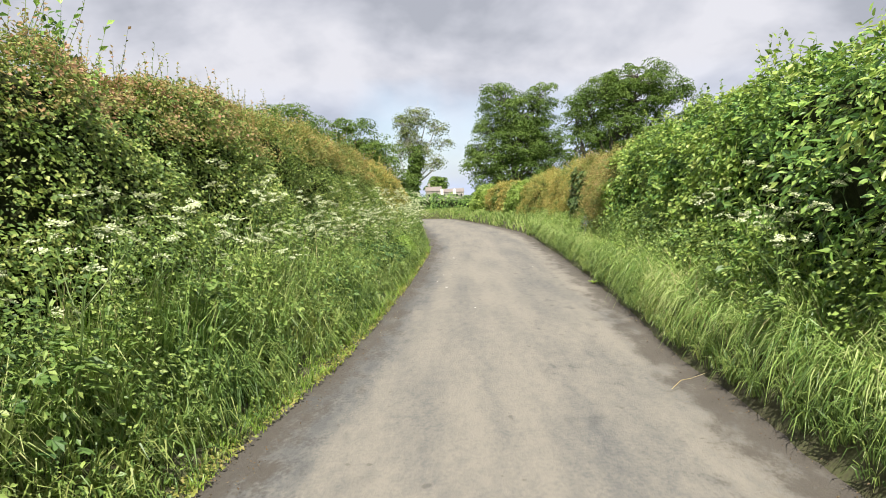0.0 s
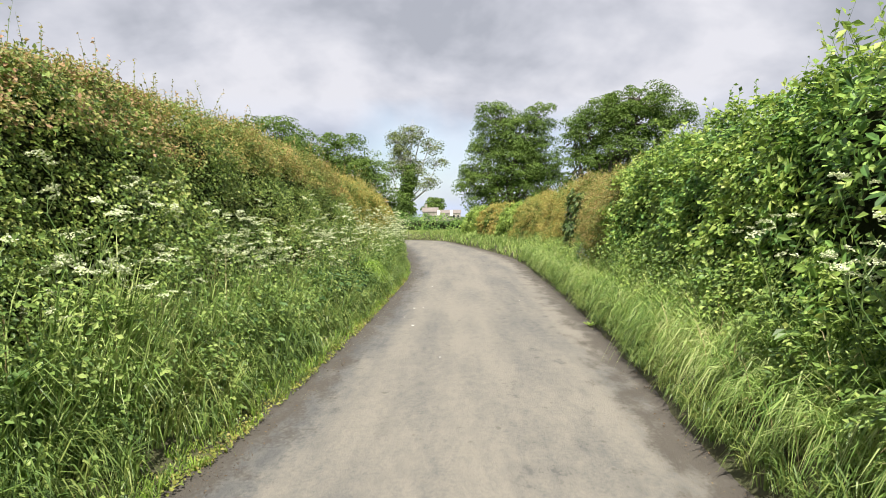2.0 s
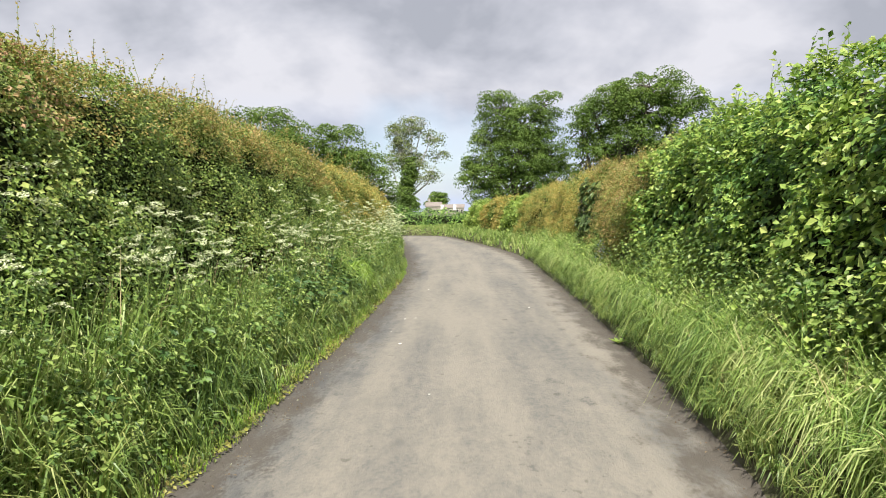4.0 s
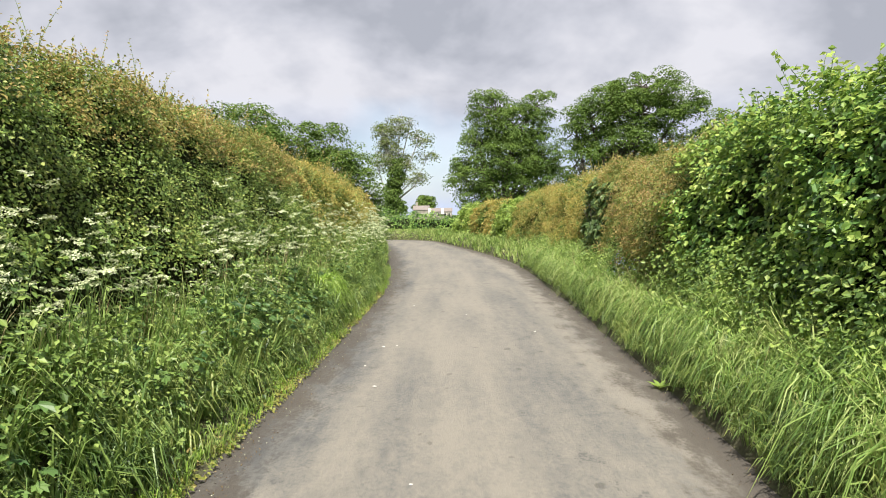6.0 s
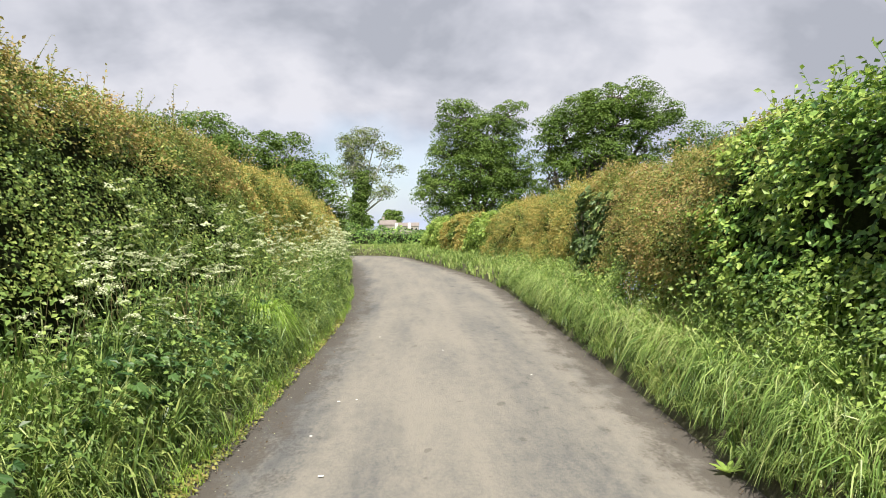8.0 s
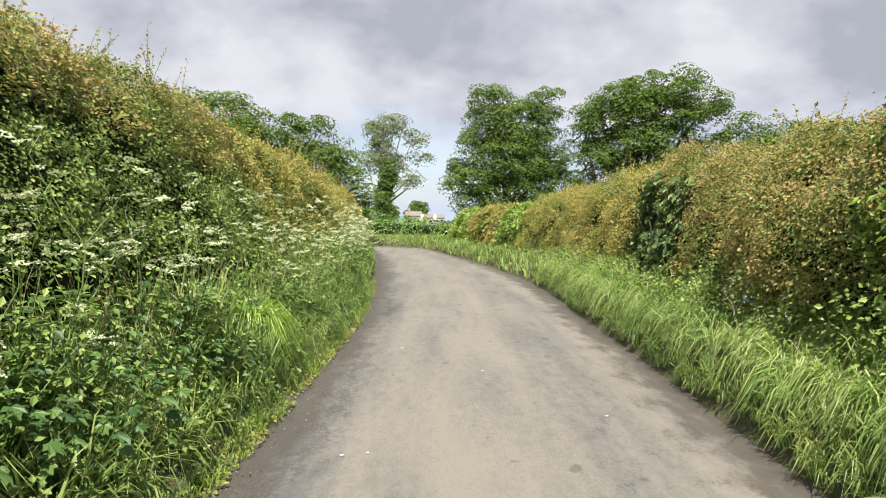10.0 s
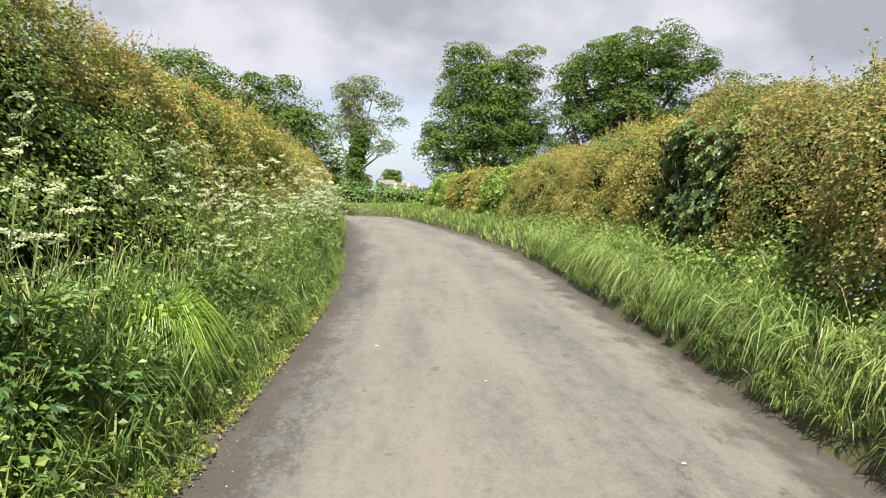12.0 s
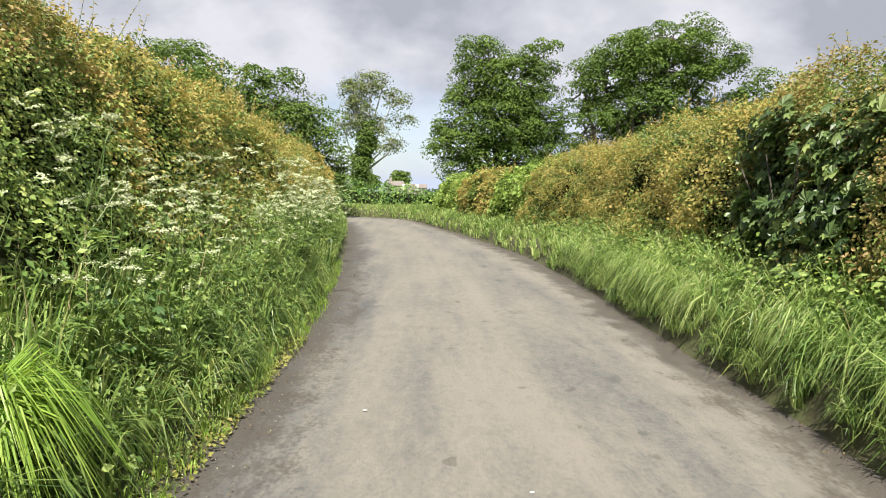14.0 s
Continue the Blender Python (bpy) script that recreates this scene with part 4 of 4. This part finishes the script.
def low_hedge():
    """The field hedge straight ahead, outside the bend."""
    thing = empty("field_hedge", (-2, 53, -0.1), "low bushy green hedge beyond the bend", "hedge", "hedge along the lane")
    n = 28000
    s = rng.uniform(46.6, 76, n)
    a = rng.uniform(0.0, np.pi, n)
    rr = 1.0 - 0.3 * rng.random(n) ** 1.6
    tall = 1.5 + 0.2 * np.sin(s * 0.9) + 1.5 * np.exp(-((s - 55.0) / 2.2) ** 2)
    xy, out = ER.at(s, 2.2 - 0.95 * np.cos(a) * rr)
    p = np.c_[xy, tall * np.sin(a) * rr]
    p += 0.18 * vnoise(p, 0.6, 2)[:, None] * np.c_[-out, np.ones(n)]
    nrm = np.c_[-out * np.cos(a)[:, None], np.sin(a)] + rng.normal(0, 0.5, (n, 3))
    ln = rng.uniform(0.08, 0.16, n)
    v, f = leaves(p - np.array(thing.location), nrm, rng.normal(size=(n, 3)), ln, ln * 0.8, DIAMOND)
    mesh_ob("foliage", v, f, ELDER, thing, "mixed green leaves", "stuff")
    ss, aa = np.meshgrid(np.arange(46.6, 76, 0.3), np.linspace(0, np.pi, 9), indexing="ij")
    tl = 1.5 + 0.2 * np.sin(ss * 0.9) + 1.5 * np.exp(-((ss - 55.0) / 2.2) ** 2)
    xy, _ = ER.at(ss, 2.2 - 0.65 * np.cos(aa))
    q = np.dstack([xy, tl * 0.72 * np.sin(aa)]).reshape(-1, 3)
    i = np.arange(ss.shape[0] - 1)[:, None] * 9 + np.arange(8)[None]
    mesh_ob("shaded_twig_core", q - np.array(thing.location), np.stack([i, i + 1, i + 10, i + 9], -1).reshape(-1, 4), TWIG_SHADE, thing, "solid twig core, near-black for the shade between leaves")


low_hedge()


# ---- the distant cottage ----
def box(x0, y0, z0, x1, y1, z1):
    bm = bmesh.new()
    bmesh.ops.create_cube(bm, size=1.0)
    bmesh.ops.scale(bm, vec=(x1 - x0, y1 - y0, z1 - z0), verts=bm.verts)
    bmesh.ops.translate(bm, vec=((x0 + x1) / 2, (y0 + y1) / 2, (z0 + z1) / 2), verts=bm.verts)
    return bm


def gable_roof(x0, y0, x1, y1, z, h, over=0.3):
    bm = bmesh.new()
    x0, x1, y0, y1 = x0 - over, x1 + over, y0 - over, y1 + over
    ym = (y0 + y1) / 2
    low = [bm.verts.new(c) for c in ((x0, y0, z), (x1, y0, z), (x1, y1, z), (x0, y1, z), (x0, ym, z + h), (x1, ym, z + h))]
    for f in ((0, 1, 5, 4), (2, 3, 4, 5), (0, 4, 3), (1, 2, 5), (3, 2, 1, 0)):
        bm.faces.new([low[i] for i in f])
    return bm


def build_cottage():
    home = empty("cottage", (0, 300, -0.35), "long low stone cottage with pinkish roof and white dormers", "house")
    part("wall", box(-9, -3, 0, -2.6, 3, 3.9), STONE_WALL, home)
    part("wall", box(-2.6, -3.6, 0, 7, 2.4, 3.2), STONE_WALL, home)
    part("roof", gable_roof(-9, -3, -2.6, 3, 3.9, 1.9), ROOF, home, "weathered pinkish tiled roof")
    part("roof", gable_roof(-2.4, -3.6, 7, 2.4, 3.2, 1.5), ROOF, home, "lower pinkish tiled roof")
    part("chimney", box(-8.1, -0.6, 4.4, -7.2, 0.4, 7.3), STONE_WALL, home, "square stone chimney stack")
    for x in (-2.2, 3.1):
        part("dormer", box(x - 0.6, -4.2, 2.2, x + 0.6, -1.5, 4.5), RENDER_W, home, "white rendered dormer front")
    for x in (-7.6, -5.4, -3.8, -1, 1.4, 4.2, 6):
        y = -3 if x < -2.6 else -3.6
        w = part("window", box(x - 0.5, y - 0.06, 1.3, x + 0.5, y + 0.05, 2.5), RENDER_W, home)
        part("pane", box(x - 0.42, y - 0.09, 1.38, x + 0.42, y - 0.065, 2.42), GLASS, w)


build_cottage()


# ---- cow parsley ----
def umbel_mesh(k):
    r = np.random.default_rng(100 + k)
    pieces_s, pts = [], []
    n = 10
    for i in range(n):
        a, rad = 2.4 * i, 0.027 * math.sqrt((i + 0.4) / n) * r.uniform(0.85, 1.15)
        tip = np.array([math.cos(a) * rad, math.sin(a) * rad, 0.03 - rad * 0.2 + r.normal(0, 0.002)])
        for _ in range(3):
            pts.append(tip + r.normal(0, 0.0045, 3) * [1, 1, 0.35])
    pts = np.array(pts)
    v, f = leaves(pts, np.array([0, 0, 1.0]) + r.normal(0, 0.3, (len(pts), 3)), r.normal(size=(len(pts), 3)), 0.013, 0.0125, DIAMOND)
    me = bpy.data.meshes.new("umbel")
    me.from_pydata(v, [], f)
    me.materials.append(PETAL)
    return me


UMBELS = [umbel_mesh(k) for k in range(4)]


def cow_parsley(k):
    """A hollow branched stem, feathery leaves and a flat white flower head on each branch."""
    r = np.random.default_rng(300 + k)
    thing = empty("cow_parsley", (0, 0, -50), "tall cow parsley in white flower on the verge", "wildflower", "cow parsley along the lane")
    tall = r.uniform(0.85, 1.15)
    lean = np.r_[r.normal(0, 0.1, 2), 1.0]
    stems, heads = [tube([lean * tall * q for q in (0, 0.4, 0.8)], [0.006, 0.005, 0.0035], 5)], []
    for i in range(r.integers(4, 7)):
        z0 = r.uniform(0.4, 0.8) * tall
        a = r.uniform(0, 6.28)
        ln = r.uniform(0.18, 0.4)
        e = lean * z0 + np.array([math.cos(a) * ln * 0.6, math.sin(a) * ln * 0.6, ln])
        stems.append(tube([lean * z0, (lean * z0 + e) / 2 + [0, 0, -0.02], e], [0.004, 0.003, 0.002], 4))
        for _ in range(r.integers(2, 5)):
            t = e + np.r_[r.normal(0, 0.06, 2), r.uniform(0.03, 0.10)]
            stems.append(tube([e, t], [0.002, 0.0012], 3))
            heads.append(t)
    v, f = joined(stems)
    mesh_ob("stem", v, f, STEM, thing)
    # Fronds: a thin rib with leaflets to both sides, shorter towards the tip.
    fp, fw, fl = [], [], []
    for i in range(11):
        z0, a, ln = r.uniform(0.12, 0.62) * tall, r.uniform(0, 6.28), r.uniform(0.16, 0.30)
        way, side = np.array([math.cos(a), math.sin(a), 0.35]), np.array([-math.sin(a), math.cos(a), 0.0])
        for q in np.linspace(0.2, 1.0, 9):
            rib = lean * z0 + way * ln * q - np.array([0, 0, 0.5 * ln * q * q])
            for flip in (-1, 1):
                fp.append(rib + r.normal(0, 0.006, 3))
                fw.append(side * flip + way * 0.7 + r.normal(0, 0.15, 3))
                fl.append(0.35 * ln * (1.15 - q) + 0.012)
    fp, fw, fl = np.array(fp), np.array(fw), np.array(fl)
    v, f = leaves(fp, r.normal(0, 0.3, (len(fp), 3)) + [0, 0, 1], fw, fl, fl * 0.45, DIAMOND)
    mesh_ob("frond_growth", v, f, HERB, thing, "feathery green leaf fronds", "stuff")
    for t in heads:
        u = new("umbel", UMBELS[r.integers(4)])
        u.parent = thing
        sc = r.uniform(0.85, 1.4)
        u.matrix_basis = Matrix.Translation(t) @ Euler((r.normal(0, 0.25), r.normal(0, 0.25), r.uniform(0, 6))).to_matrix().to_4x4() @ Matrix.Diagonal((sc, sc, sc, 1))
    return thing


def build_parsley():
    kinds = [cow_parsley(k) for k in range(5)]
    spots = []
    for s0, s1, d0, d1, n in ((2.5, 10, 0.5, 1.05, 34), (10.5, 14.2, 0.45, 0.85, 16), (14.2, 15.5, 0.35, 0.85, 6), (16.6, 24, 0.35, 0.85, 34), (22, 32, 0.2, 0.8, 64)):
        spots += [(EL, "L", rng.uniform(s0, s1), rng.uniform(d0, d1)) for _ in range(n)]
    spots += [(ER, "R", rng.uniform(4, 8), rng.uniform(0.3, 0.5)) for _ in range(5)]
    for i, (edge, side, s, d) in enumerate(spots):
        xy, _ = edge.at(np.array([s]), np.array([d]))
        z = float(bank(side, d)) - 0.03
        sc = rng.uniform(0.75, 1.08) * (1.15 if s < 9 else 1.0)
        m = pose(xy[0, 0], xy[0, 1], z, rng.normal(0, 6), rng.normal(0, 6), rng.uniform(0, 360)) @ Matrix.Scale(sc, 4)
        if i < 5:
            kinds[i].matrix_basis = m
        else:
            copy_thing(kinds[i % 5], m)


build_parsley()


# ---- small verge plants and litter ----
def herb_leaf(k):
    ln = 0.05 + 0.014 * k
    v, f = leaves(np.zeros((1, 3)), np.array([[0, 0, 1.0]]), np.array([[1.0, 0, 0]]), ln, ln * 0.95, LOBED)
    me = bpy.data.meshes.new("leaf")
    me.from_pydata(v, [], f)
    me.materials.append(HOG_ONE)
    return me


HERB_LEAVES = [herb_leaf(k) for k in range(3)]


def hogweed(k):
    """A clump of lobed leaves, each on its own stalk."""
    r = np.random.default_rng(500 + k)
    thing = empty("hogweed", (0, 0, -50), "leafy hogweed clump with broad lobed green leaves", "plant", "hogweed along the lane")
    for i in range(24):
        a, reach, z = 2.4 * i + r.normal(0, 0.3), r.uniform(0.06, 0.28), r.uniform(0.12, 0.55)
        e = np.array([math.cos(a) * reach, math.sin(a) * reach, z])
        v, f = tube([(0, 0, 0), e * [0.5, 0.5, 0.7], e], [0.0032, 0.0026, 0.0014], 4)
        mesh_ob("stalk", v, f, STEM, thing)
        leaf = new("leaf", HERB_LEAVES[r.integers(3)])
        leaf.parent = thing
        leaf.matrix_basis = Matrix.Translation(e) @ Euler((r.normal(0, 0.35), r.uniform(0.0, 0.7), a)).to_matrix().to_4x4()
    return thing


def build_small():
    kinds = [hogweed(k) for k in range(4)]
    spots = [(rng.uniform(12.4, 14.9), rng.uniform(0.32, 0.8)) for _ in range(28)] + [(rng.uniform(2.5, 24), rng.uniform(0.4, 0.9)) for _ in range(26)]
    for i, (s, d) in enumerate(spots):
        xy, _ = EL.at(np.array([s]), np.array([d]))
        m = pose(xy[0, 0], xy[0, 1], float(bank("L", d)) - 0.03, 0, 0, rng.uniform(0, 360)) @ Matrix.Scale(rng.uniform(0.85, 1.25), 4)
        if i < 4:
            kinds[i].matrix_basis = m
        else:
            copy_thing(kinds[i % 4], m)
    # One bright tussock in the left verge.
    n = 1000
    xy, _ = EL.at(np.array([16.1]), np.array([0.5]))
    a = rng.uniform(0, 6.28, n)
    lean = np.c_[np.cos(a), np.sin(a), 0 * a]
    v, f = blades(lean * rng.uniform(0, 0.09, (n, 1)), lean, rng.uniform(0.5, 0.92, n), 0.011, rng.uniform(0.7, 1.35, n))
    t = mesh_ob("grass_tussock", v, f, LIME)
    t.location = (xy[0, 0], xy[0, 1], float(bank("L", 0.5)) + 0.06)
    tagged(t, "bright lime-green tussock of long arching grass", "grass")
    # Pale chips lying on the lane.
    for x, y, r in ((0.53, 12.13, 0.014), (0.46, 14.05, 0.011), (0.62, 14.1, 0.008), (0.35, 13.0, 0.009), (1.55, 16.6, 0.008), (0.95, 9.8, 0.008), (2.4, 15.0, 0.009), (0.7, 17.8, 0.010)):
        bm = bmesh.new()
        bmesh.ops.create_icosphere(bm, subdivisions=2, radius=1.0)
        for v_ in bm.verts:
            v_.co *= 1 + 0.25 * noise.noise(v_.co * 1.7 + Vector((x, y, 0)))
        bmesh.ops.scale(bm, vec=(r * 1.5, r * 0.8, r * 0.35), verts=bm.verts)
        me = bpy.data.meshes.new("stone_chip")
        bm.to_mesh(me)
        bm.free()
        me.materials.append(STONE)
        ob = new("stone_chip", me)
        ob.location = (x, y, 0.012)
        tagged(ob, "small pale stone chip lying on the lane", "stone", "chips on the lane")
    # A broad-leaved weed at the right lane edge.
    weed = empty("dock_weed", (3.12, 12.03, -0.01), "small light green dock weed at the lane edge", "plant")
    for i in range(7):
        a = 0.9 * i
        v, f = leaves(np.zeros((1, 3)), np.array([[-0.5 * math.cos(a), -0.5 * math.sin(a), 1.0]]), np.array([[math.cos(a), math.sin(a), 0.7]]), 0.13, 0.05, OVAL)
        mesh_ob("leaf", v, f, BRAMBLE, weed)
    # A dry bent straw at the lane's edge.
    v, f = tube([(2.35, 5.35, 0.02), (2.45, 5.42, 0.07), (2.56, 5.5, 0.06), (2.68, 5.5, 0.10)], [0.003, 0.003, 0.0025, 0.001], 5)
    tagged(mesh_ob("straw", v, f, STRAW), "dry bent straw lying at the lane edge", "straw")


build_small()
